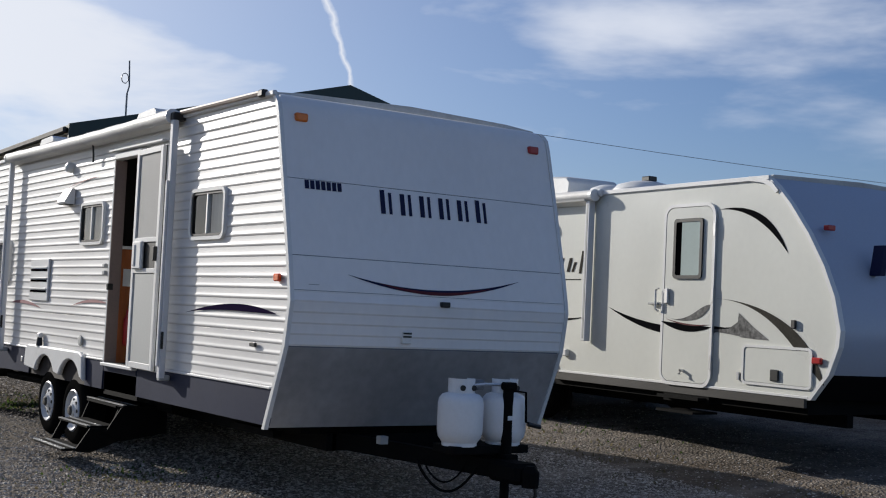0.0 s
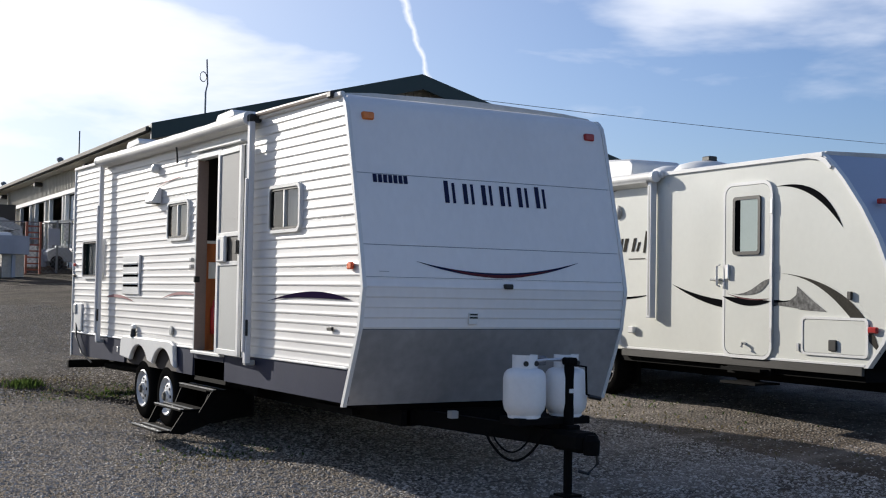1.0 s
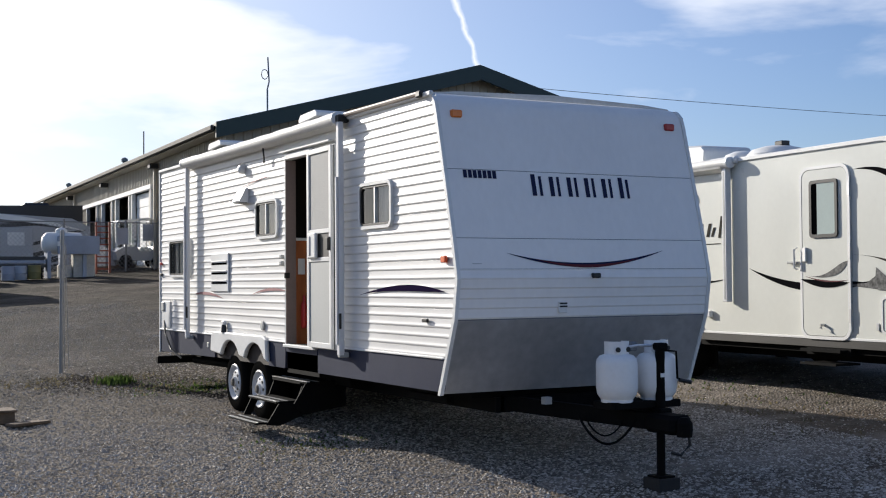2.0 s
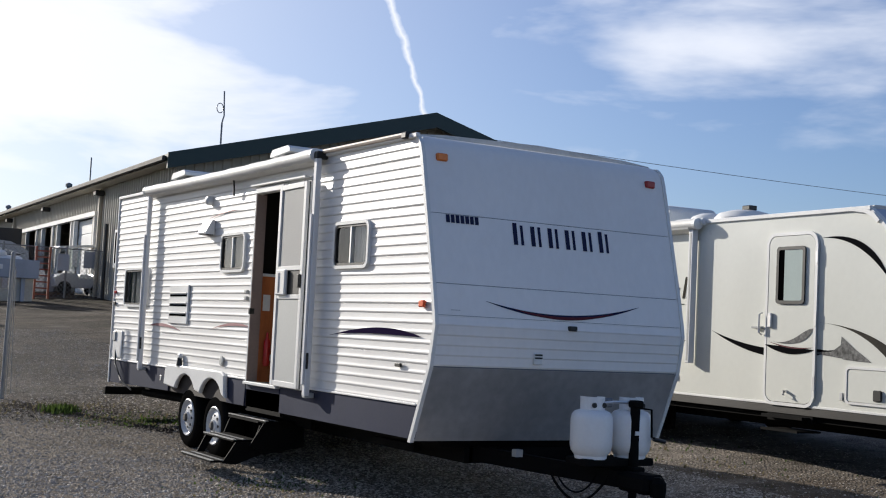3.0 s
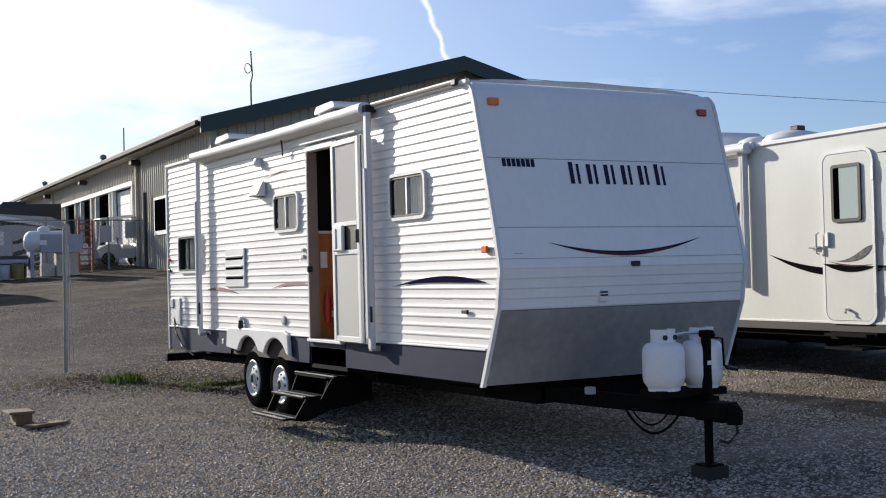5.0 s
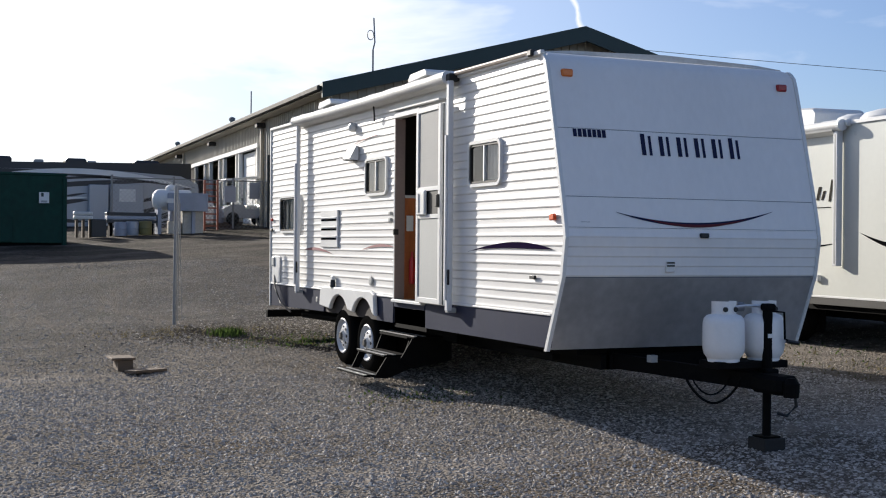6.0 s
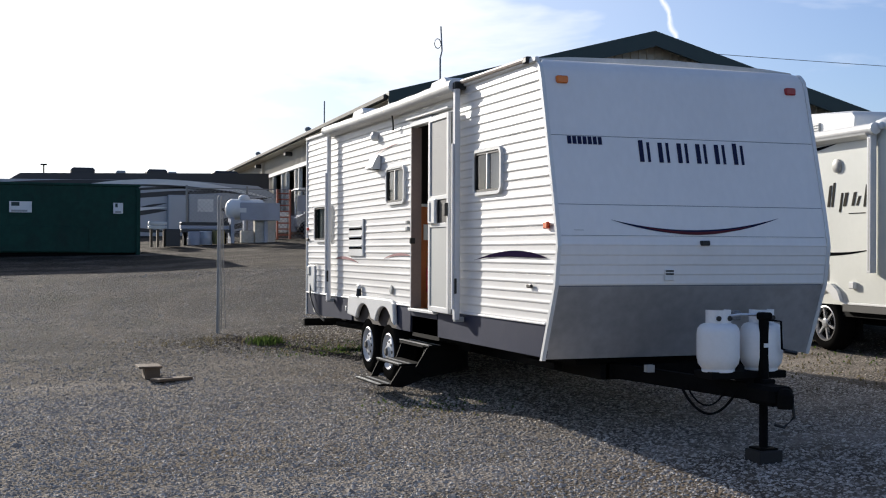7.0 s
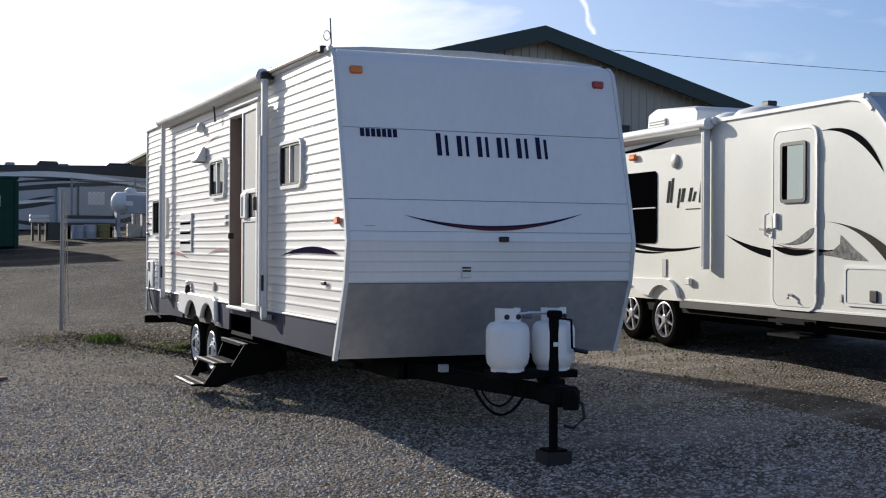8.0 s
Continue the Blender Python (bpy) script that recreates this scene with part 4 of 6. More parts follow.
    for y in (1.93, 6.54):
        a = part("awning_arm", box(B(), -0.105, -0.055, y - 0.032, y + 0.032, 0.90, 3.04, 0.008), ARMW, T, "white awning support arm")
        part("inner_arm", box(B(), -0.125, -0.106, y - 0.018, y + 0.018, 1.0, 2.5, 0.004), ARMW, a)
        part("arm_foot", box(B(), -0.10, -0.01, y - 0.03, y + 0.03, 0.885, 0.93, 0.006), PANELG, a)
        part("arm_bracket", box(B(), -0.11, -0.0, y - 0.038, y + 0.038, 2.99, 3.06, 0.01), PLASTB, a)
        part("arm_handle", box(B(), -0.112, -0.09, y - 0.046, y - 0.033, 1.14, 1.28, 0.004), PLASTB, a, "black arm handle")
    part("roller_cable", rod(B(), [(-0.03, 0.46, 3.055), (-0.04, 1.9, 3.06)], 0.020, 8), DUSTYT, T, "dusty tan rolled cord along the roof edge")
    part("roller_end", box(B(), -0.055, 0.0, 0.42, 0.50, 3.02, 3.075, 0.01), PLASTB, T)
    part("strap", rod(B(), [(-0.06, 3.95, 2.96), (-0.05, 3.95, 2.86), (-0.045, 3.96, 2.80)], 0.010, 6), PLASTB, T)
    # lamps, vents and hatches on the side
    part("porch_lamp", lathe(B(), (-0.012, 4.68, 2.80), (-1, 0, 0), [(0.052, 0), (0.052, 0.02), (0.045, 0.05), (0.02, 0.065)], 16), TRIM, T, "round white porch lamp", True)
    bm = B()
    prism(bm, [(-0.012, 2.43), (-0.105, 2.43), (-0.115, 2.45), (-0.045, 2.585), (-0.012, 2.585)], "y", 4.53, 4.76)
    part("vent_hood", bm, TRIM, T, "white sloping vent hood")
    part("hood_opening", box(B(), -0.10, -0.02, 4.55, 4.74, 2.422, 2.429), PLASTB, T)
    F = part("fridge_vent", box(B(), -0.026, -0.004, 5.18, 5.80, 1.46, 1.90, 0.008), TRIM, T, "white louvred fridge vent")
    for i, zz in enumerate((1.55, 1.66, 1.77)):
        part("louvre_slot", box(B(), -0.030, -0.024, 5.22, 5.76, zz, zz + 0.022), SMOKE, F)
        part("louvre", box(B(), -0.036, -0.026, 5.22, 5.76, zz + 0.03, zz + 0.045, 0.003), TRIM, F)
    part("service_hatch", box(B(), -0.022, -0.004, 7.50, 7.86, 0.99, 1.33, 0.006), TRIM, T)
    part("outlet_cover", box(B(), -0.04, -0.01, 7.72, 7.84, 1.20, 1.32, 0.01), PANELG, T)
    part("gas_outlet", box(B(), -0.055, -0.008, 5.26, 5.34, 1.085, 1.135, 0.012), TRIM, T)
    part("outlet_nozzle", rod(B(), [(-0.035, 5.30, 1.084), (-0.040, 5.29, 1.00)], [0.026, 0.034], 10), PLASTB, T)
    part("water_inlet", lathe(B(), (-0.012, 4.10, 1.11), (-1, 0, 0), [(0.05, 0), (0.05, 0.012), (0.03, 0.016)], 14), PANELG, T)
    part("key_latch", box(B(), -0.032, -0.01, 0.37, 0.46, 1.235, 1.265, 0.006), PLASTB, T)
    part("rear_marker", box(B(), -0.03, -0.01, 7.86, 7.93, 1.80, 1.84, 0.006), REDL, T)
    part("rear_marker", box(B(), -0.03, -0.01, 7.86, 7.94, 1.66, 1.70, 0.006), PLASTB, T)
    part("side_marker", box(B(), -0.036, -0.008, 0.055, 0.135, 1.70, 1.755, 0.008), MARKER, T, "orange side marker lamp")
    # stripes on the side
    def side(y, z):
        return (-0.0125, y, z)
    def decal(p0, p1, sag, w, mat, place=side, skew=0.5):
        part("stripe", stripe(B(), *crescent(p0, p1, sag, w, 24, skew), place), mat, T)
    decal((1.66, 1.445), (0.10, 1.475), -0.045, 0.052, PLUM, skew=0.62)
    decal((4.45, 1.43), (3.43, 1.475), -0.035, 0.030, ROSE, skew=0.6)
    decal((6.45, 1.43), (5.40, 1.385), -0.03, 0.035, ROSE, skew=0.4)
    decal((4.75, 2.60), (3.75, 2.66), -0.02, 0.012, ROSE)
    # front: marks, lamps, latch
    def face(x, z):
        return (x, nose(z) - 0.004, z)
    top, bot = crescent((0.46, 1.772), (1.98, 1.80), -0.105, 0.034)
    part("front_stripe", stripe(B(), top, bot, face), NAVY, T, "dark curved stripe")
    top, bot = crescent((0.70, 1.730), (1.72, 1.738), -0.062, 0.024)
    part("front_stripe", stripe(B(), top, bot, lambda x, z: (x, nose(z) - 0.006, z)), MAROON, T, "maroon curved stripe")
    def mark_bar(x0, x1, za, zb, parent=T):
        bm = front_rows(B(), [(zz, nose(zz) - 0.005, x0, x1) for zz in (za, (za + zb) / 2, zb)], 0.004)
        return part("mark_bar", bm, NAVY, parent)
    for i in range(6):
        x0 = 0.765 + i * 0.172
        M = mark_bar(x0 + 0.010, x0 + 0.048, 2.235, 2.395 + (0.015 if i in (0, 5) else 0))
        if i == 0:
            tagged(M, "dark navy brand mark drawn as plain bars")
        mark_bar(x0 + 0.082, x0 + 0.106, 2.235, 2.395, M)
    for i in range(7):
        mark_bar(0.158 + i * 0.044, 0.190 + i * 0.044, 2.362, 2.424)
    for x, mat, lab in ((0.115, AMBER, "amber marker lamp"), (2.225, REDL, "dark red marker lamp")):
        part("marker_lamp", box(B(), x, x + 0.10, nose(2.885) - 0.03, nose(2.885) + 0.015, 2.845, 2.905, 0.010), mat, T, lab)
    part("front_latch", box(B(), 1.228, 1.308, nose(1.6) - 0.03, nose(1.6) + 0.01, 1.575, 1.615, 0.008), PLASTB, T, "black front latch")
    plate = part("front_vent", box(B(), 0.925, 1.005, nose(1.36) - 0.016, nose(1.36) + 0.01, 1.30, 1.39, 0.004), TRIM, T)
    for k in range(2):
        part("vent_slot", box(B(), 0.93, 1.00, nose(1.36) - 0.021, nose(1.36) - 0.013, 1.345 + 0.024 * k, 1.358 + 0.024 * k), PLASTB, plate)
    part("scuff", box(B(), 0.14, 0.22, nose(1.69) - 0.003, nose(1.69) + 0.006, 1.688, 1.692), PANELG, T)
    # roof vents
    for y, x in ((4.2, 0.75), (7.3, 0.72)):
        v = part("roof_vent", box(B(), x - 0.19, x + 0.19, y - 0.21, y + 0.21, 3.09, 3.27, 0.02), TRIM, T, "white roof vent with a raised lid")
        part("vent_gap", box(B(), x - 0.17, x + 0.17, y - 0.19, y + 0.19, 3.271, 3.305), PANELG, v)
        lid = B()
        prism(lid, [(y - 0.25, 3.335), (y + 0.25, 3.306), (y + 0.25, 3.336), (y + 0.20, 3.385), (y - 0.20, 3.400), (y - 0.25, 3.370)], "x", x - 0.21, x + 0.21)
        part("vent_lid", lid, TRIM, v)
    # tongue, coupler, jack, gas bottles
    for x0 in (0.62, 1.82):
        bm = B()
        a, b = Vector((x0, 0.45, 0.58)), Vector((1.24, -0.98, 0.50))
        d = (b - a).normalized()
        s = Vector((d.y, -d.x, 0)) * 0.03
        for p in (a, b):
            for q in (-1, 1):
                for zz in (-0.06, 0.06):
                    bm.verts.new(p + s * q + Vector((0, 0, zz)))
        bm.verts.ensure_lookup_table()
        v = bm.verts
        for q in ((0, 1, 3, 2), (4, 6, 7, 5), (0, 4, 5, 1), (2, 3, 7, 6), (0, 2, 6, 4), (1, 5, 7, 3)):
            bm.faces.new([v[i] for i in q])
        part("tongue_rail", bm, BLACK, T, "black steel tongue rail")
    part("cross_member", box(B(), 0.60, 1.86, 0.30, 0.38, 0.50, 0.62), BLACK, T)
    part("bottle_tray", box(B(), 0.86, 1.49, -0.86, -0.60, 0.60, 0.655, 0.006), BLACK, T)
    part("coupler", box(B(), 1.14, 1.34, -1.180, -0.840, 0.43, 0.57, 0.03), BLACK, T)
    part("coupler_socket", lathe(B(), (1.24, -1.200, 0.42), (0, 0, 1), [(0.055, 0), (0.06, 0.05), (0.06, 0.10), (0.03, 0.14)], 14), BLACK, T)
    part("jack_housing", box(B(), 1.23, 1.345, -0.940, -0.820, 0.46, 0.60, 0.01), BLACK, T)
    part("jack_column", rod(B(), [(1.285, -0.870, 0.10), (1.285, -0.870, 1.06)], 0.032, 14), BLACK, T, "black tongue jack column")
    part("jack_sleeve", rod(B(), [(1.285, -0.87, 0.44), (1.285, -0.87, 1.04)], 0.037, 14), BLACK, T)
    part("jack_head", box(B(), 1.245, 1.335, -0.915, -0.825, 1.03, 1.085, 0.012), BLACK, T)
    part("jack_crank", rod(B(), [(1.30, -0.900, 1.03), (1.395, -0.925, 1.02), (1.40, -0.930, 0.82), (1.50, -0.940, 0.79)], 0.009, 8), BLACK, T)
    part("crank_grip", rod(B(), [(1.42, -0.930, 0.805), (1.52, -0.940, 0.785)], 0.016, 8), PLASTB, T)
    part("jack_sticker", box(B(), 1.265, 1.30, -0.908, -0.900, 0.83, 0.86), WHITEP, T)
    part("jack_foot", box(B(), 1.21, 1.36, -0.945, -0.795, 0.085, 0.10, 0.003), BLACK, T)
    for k, x in enumerate((0.976, 1.345)):
        G = part("gas_bottle", lathe(B(), (x, -0.75, 0.67), (0, 0, 1), [(0.10, 0), (0.122, 0.006), (0.147, 0.04), (0.156, 0.085), (0.156, 0.262), (0.149, 0.298), (0.128, 0.324), (0.08, 0.340), (0.02, 0.344)], 36), TANK, T, "white steel gas bottle", True)
        part("foot_ring", lathe(B(), (x, -0.75, 0.65), (0, 0, 1), [(0.11, 0), (0.12, 0), (0.12, 0.03), (0.11, 0.03)], 24), TANK, G)
        bm = B()
        lo, hi = 0.67 + 0.322, 0.67 + 0.432
        pts = [(x + 0.092 * math.cos(radians(d)), -0.75 + 0.092 * math.sin(radians(d))) for d in range(150, 391, 15)]
        inn = [(x + 0.087 * math.cos(radians(d)), -0.75 + 0.087 * math.sin(radians(d))) for d in range(150, 391, 15)]
        vs = [[bm.verts.new((p[0], p[1], zz)) for p in ps] for ps in (pts, inn) for zz in (lo, hi)]
        for i in range(len(pts) - 1):
            for a, b in ((0, 1), (3, 2), (1, 3), (2, 0)):
                bm.faces.new((vs[a][i], vs[a][i + 1], vs[b][i + 1], vs[b][i]))
        bmesh.ops.recalc_face_normals(bm, faces=bm.faces)
        part("collar", bm, TANK, G, "white bottle collar")
        for dx in (-0.05, 0.04):
            part("collar_hole", lathe(B(), (x + dx, -0.75 - 0.082, hi - 0.06), (0, -1, 0), [(0.019, 0), (0.019, 0.012)], 14), PLASTB, G)
        part("valve", rod(B(), [(x, -0.75, 1.0), (x, -0.75, 1.08)], 0.02, 10), ALU, G)
    part("regulator_hose", rod(B(), [(1.02, -0.83, 1.06), (1.10, -0.85, 1.07), (1.22, -0.82, 1.065), (1.32, -0.83, 1.06)], 0.011, 8), ALU, T)
    part("regulator", box(B(), 1.13, 1.20, -0.72, -0.66, 1.02, 1.09, 0.012), GALV, T)
    part("safety_chain", rod(B(), [(0.86 + 0.26 * i / 12, -0.42 - 0.36 * i / 12, 0.52 - 0.20 * math.sin(math.pi * i / 12) ** 0.8) for i in range(13)], 0.010, 6), BLACK, T)
    part("wiring_loop", rod(B(), [(1.36, -0.900, 0.50), (1.47, -0.960, 0.42), (1.48, -0.970, 0.32), (1.40, -0.960, 0.25), (1.33, -0.940, 0.27)], 0.013, 8), PLASTB, T)
    part("brake_cable", rod(B(), [(0.90 + 0.18 * i / 12, -0.45 - 0.24 * i / 12, 0.52 - 0.14 * math.sin(math.pi * i / 12) ** 0.7) for i in range(13)], 0.007, 6), BLACK, T)
    part("bracket_box", box(B(), 0.70, 0.76, -0.20, -0.14, 0.60, 0.655), PANELG, T)
    # folding steps
    S = part("step_unit", box(B(), 0.02, 0.36, 3.16, 3.92, 0.56, 0.575), BLACK, T, "black folding metal steps with three treads")
    for x0, x1, a, b, z in ((0.03, 0.42, 3.00, 3.94, 0.59), (-0.24, 0.02, 3.12, 3.90, 0.405), (-0.46, -0.24, 3.10, 3.90, 0.215)):
        t = part("tread", box(B(), x0, x1, a, b, z - 0.022, z, 0.005), BLACK, S, "black metal tread")
        part("tread_nosing", box(B(), x0 - 0.004, x0 + 0.03, a, b, z - 0.002, z + 0.005), ALU, t, "worn shiny nosing")
        part("tread_grip", box(B(), x0 + 0.10, x0 + 0.13, a, b, z - 0.001, z + 0.004), GALV, t)
    for y in (3.15, 3.93):
        bm = B()
        prism(bm, [(0.36, 0.57), (0.05, 0.57), (-0.02, 0.39), (0.05, 0.39), (0.12, 0.53), (0.36, 0.53)], "y", y - 0.008, y + 0.008)
        part("step_side", bm, BLACK, S)
        bm = B()
        prism(bm, [(0.04, 0.40), (-0.20, 0.40), (-0.30, 0.20), (-0.22, 0.20), (-0.14, 0.35), (0.04, 0.35)], "y", y - 0.018, y - 0.003)
        part("step_side", bm, BLACK, S)
    for pts, ya in (([(0.46, 0.566), (0.03, 0.566), (-0.10, 0.36), (0.04, 0.27), (0.46, 0.34)], 3.04), ([(0.06, 0.385), (-0.23, 0.385), (-0.36, 0.19), (-0.22, 0.175), (0.06, 0.28)], 3.075)):
        part("step_plate", prism(B(), pts, "y", ya, ya + 0.015), BLACK, S, "black side plate")
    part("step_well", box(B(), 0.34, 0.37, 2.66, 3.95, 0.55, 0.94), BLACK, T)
    # stabiliser folded under the floor
    part("stabiliser", box(B(), 0.35, 0.42, 0.75, 1.45, 0.55, 0.60), BLACK, T)


build_trailer()
tagged(part("jack_block", box(B(), 1.19, 1.385, -0.97, -0.77, -0.06, 0.084, 0.006), BLACKT, None), "weathered timber block under the jack", "block")

# ---------- second trailer with a smooth fibreglass side ----------


def build_second():
    T = thing("smooth_trailer", (5.02, 0, 0.085), "cream fibreglass travel trailer with dark swoosh stripes", "trailer", rz=-4)
    T.scale = (1, 1, 0.97)
    bpy.context.view_layer.update()
    prof = [(-0.42, 0.86), (-0.62, 1.10), (-0.72, 1.35), (-0.735, 1.50), (-0.66, 1.80), (-0.53, 2.08), (-0.34, 2.38), (-0.12, 2.66), (0.05, 2.84), (0.16, 2.93)]
    outline = prof + [(8.2, 2.95), (8.2, 0.86)]
    part("side_wall", prism(B(), outline, "x", 0.0, 0.04), FIBRE, T, "cream fibreglass side wall")
    part("far_wall", prism(B(), outline, "x", 2.40, 2.44), FIBRE, T)
    bm = B()
    n = len(prof)
    a = [[bm.verts.new((x, y, z)) for y, z in prof] for x in (0.05, 1.22, 2.39)]
    for i, q in enumerate(a):
        for v in q:
            v.co.y -= 0.12 if i == 1 else 0.0
    for q, w in zip(a, a[1:]):
        for i in range(n - 1):
            bm.faces.new((q[i], q[i + 1], w[i + 1], w[i]))
    bmesh.ops.recalc_face_normals(bm, faces=bm.faces)
    cap = part("nose_cap", bm, [FIBREN, DARKV], T, "blue-grey glossy nose cap with black lower edge", True)
    for f in cap.data.polygons:
        f.material_index = 1 if f.center.z < 1.22 else 0
    bm = B()
    o = [(y - 0.014, z) for y, z in prof] + [(y + 0.030, z) for y, z in prof[::-1]]
    v0, v1 = [bm.verts.new((-0.012, y, z)) for y, z in o], [bm.verts.new((0.05, y, z)) for y, z in o]
    for vs in (v0, v1):
        for i in range(n - 1):
            bm.faces.new((vs[i], vs[i + 1], vs[2 * n - 2 - i], vs[2 * n - 1 - i]))
    for i in range(2 * n):
        j = (i + 1) % (2 * n)
        bm.faces.new((v0[i], v0[j], v1[j], v1[i]))
    bmesh.ops.recalc_face_normals(bm, faces=bm.faces)
    part("edge_moulding", bm, TRIM, T, "cream edge moulding")
    part("roof", prism(B(), [(0.0, 2.93), (0.05, 2.965), (1.22, 3.0), (2.39, 2.965), (2.44, 2.93)], "y", 0.15, 8.22), ROOFM, T)
    part("rear_wall", box(B(), 0.0, 2.44, 8.2, 8.23, 0.86, 2.95), FIBRE, T)
    part("floor_pan", box(B(), 0.05, 2.39, -0.35, 8.2, 0.72, 0.86), BLACK, T)
    part("roof_rail", box(B(), -0.022, 0.02, 0.14, 8.22, 2.905, 2.955, 0.008), TRIM, T)
    part("roof_moulding", prism(B(), [(0.02, 2.80), (0.10, 2.885), (0.20, 2.925), (0.40, 2.958), (0.40, 2.915), (0.22, 2.885), (0.12, 2.84), (0.05, 2.775)], "x", -0.026, 0.03), TRIM, T)
    for a, b in ((-0.36, 3.42), (4.98, 8.2)):
        part("skirt", box(B(), -0.006, 0.03, a, b, 0.78, 0.868, 0.004), BSKIRT, T, "taupe skirt")
    part("skirt_rail", box(B(), -0.012, 0.0, -0.40, 3.42, 0.866, 0.892, 0.004), TRIM, T)
    # entry door
    y0, y1, z0, z1 = 0.83, 1.58, 0.865, 2.735
    fo = rounded(y0, y1, z0, z1, 0.13, 6)
    D = part("entry_door", ring(B(), fo, rounded(y0 + 0.034, y1 - 0.034, z0 + 0.034, z1 - 0.034, 0.105, 6), "x", -0.024, -0.001), TRIM, T, "white rounded entry door", True)
    part("door_leaf", prism(B(), rounded(y0 + 0.040, y1 - 0.040, z0 + 0.040, z1 - 0.040, 0.10, 6), "x", -0.021, -0.001), FIBRE, D)
    wf = part("door_window", ring(B(), rounded(y0 + 0.16, y1 - 0.17, 1.96, 2.58, 0.04), rounded(y0 + 0.195, y1 - 0.205, 1.995, 2.545, 0.025), "x", -0.040, -0.022), PLASTB, D, "black-framed door window", True)
    part("pane", box(B(), -0.034, -0.024, y0 + 0.19, y1 - 0.285, 1.99, 2.55), paint("frosted_pane", (0.46, 0.53, 0.50), 0.12, vary=0.05, bump=0), wf, "pale frosted glass pane")
    part("dark_pane", box(B(), -0.034, -0.024, y1 - 0.284, y1 - 0.20, 1.99, 2.55), SMOKE, wf)
    part("hinge_strip", box(B(), -0.029, -0.002, y0 - 0.012, y0 - 0.001, z0 + 0.10, z1 - 0.14, 0.003), ALU, D)
    for zz in (1.05, 1.72, 2.38):
        part("hinge", box(B(), -0.034, -0.022, y0 - 0.014, y0 + 0.02, zz, zz + 0.15, 0.003), ALU, D)
    part("grab_handle", rod(B(), [(-0.02, y1 + 0.05, 1.62), (-0.06, y1 + 0.05, 1.64), (-0.06, y1 + 0.05, 1.84), (-0.02, y1 + 0.05, 1.86)], 0.012, 8), TRIM, D)
    part("lock", box(B(), -0.05, -0.02, y1 - 0.12, y1 - 0.06, 1.70, 1.86, 0.008), ALU, D)
    part("latch_bar", box(B(), -0.045, -0.005, y1 + 0.02, y1 + 0.19, 1.685, 1.71, 0.005), PANELG, D)
    part("door_catch", rod(B(), [(-0.022, 1.22, 1.02), (-0.06, 1.22, 1.02), (-0.07, 1.22, 0.98)], 0.018, 8), ALU, D)
    # awning roll, arm
    part("awning_roll", rod(B(), [(-0.09, 2.72, 2.90), (-0.09, 8.0, 2.90)], 0.062, 14), FABRIC, T, "rolled cream awning", True)
    part("awning_cap", lathe(B(), (-0.09, 2.66, 2.90), (0, 1, 0), [(0.03, 0), (0.068, 0.005), (0.068, 0.06), (0.03, 0.065)], 16), TRIM, T)
    part("awning_valance", prism(B(), [(-0.15, 2.90), (-0.13, 2.84), (-0.02, 2.80), (-0.005, 2.83), (-0.03, 2.90)], "y", 2.80, 8.0), FABRIC, T)
    a = part("awning_arm", box(B(), -0.10, -0.02, 2.745, 2.82, 1.25, 2.94, 0.006), ARMW, T, "white folded awning arm")
    part("arm_groove", box(B(), -0.102, -0.098, 2.77, 2.795, 1.28, 2.8), PANELG, a)
    part("roof_coil", lathe(B(), (-0.03, 2.62, 2.93), (0, 1, 0), [(0.03, 0), (0.045, 0.01), (0.045, 0.05), (0.03, 0.06)], 12), TRIM, T)
    # wheels and fender
    bm = B()
    arch = [(3.40, 0.90), (3.47, 1.03), (3.60, 1.11), (4.82, 1.11), (4.95, 1.03), (5.02, 0.90)]
    for c in (4.62, 3.80):
        arch += [(c + 0.335 * math.cos(radians(d)), 0.74 + 0.30 * math.sin(radians(d))) for d in range(32, 149, 9)]
    prism(bm, arch, "x", -0.05, -0.004)
    part("fender", bm, TRIM, T, "cream double wheel fender")
    part("wheel_well", box(B(), 0.22, 0.26, 3.4, 5.0, 0.42, 1.08), BLACK, T)
    part("well_top", box(B(), 0.041, 0.23, 3.42, 5.0, 1.04, 1.08), BLACK, T)
    for y in (3.80, 4.62):
        w = T.matrix_world @ Vector((0.1, y, 0))
        wheel(T, (0.02, y, (ground(w.x, w.y) + 0.325 - 0.085) / 0.97), 0.33, 0.21, CHROME, "alloy")
        part("axle", rod(B(), [(0.2, y, 0.66), (2.2, y, 0.66)], 0.035, 10), BLACK, T)
    for x in (0.5, 1.85):
        part("chassis_rail", box(B(), x, x + 0.08, -0.4, 8.1, 0.60, 0.72), BLACK, T)
    for y in (3.80, 4.62):
        w = T.matrix_world @ Vector((2.3, y, 0))
        part("far_tyre", lathe(B(), (2.15, y, (ground(w.x, w.y) + 0.325 - 0.085) / 0.97), (1, 0, 0), [(0.15, 0), (0.31, 0), (0.33, 0.03), (0.33, 0.18), (0.30, 0.21), (0.15, 0.2)], 28), RUBBER, T)
    # rear window, vent, hatch, lamps, steps
    W = part("rear_window", prism(B(), rounded(3.97, 5.25, 1.55, 2.44, 0.06), "x", -0.014, -0.001), SMOKE, T, "dark tinted window")
    part("window_backing", prism(B(), rounded(3.975, 5.245, 1.555, 2.435, 0.06), "x", -0.006, -0.0005), PLASTB, W)
    part("window_bar", box(B(), -0.018, -0.012, 3.98, 5.24, 1.98, 1.995), PANELG, W)
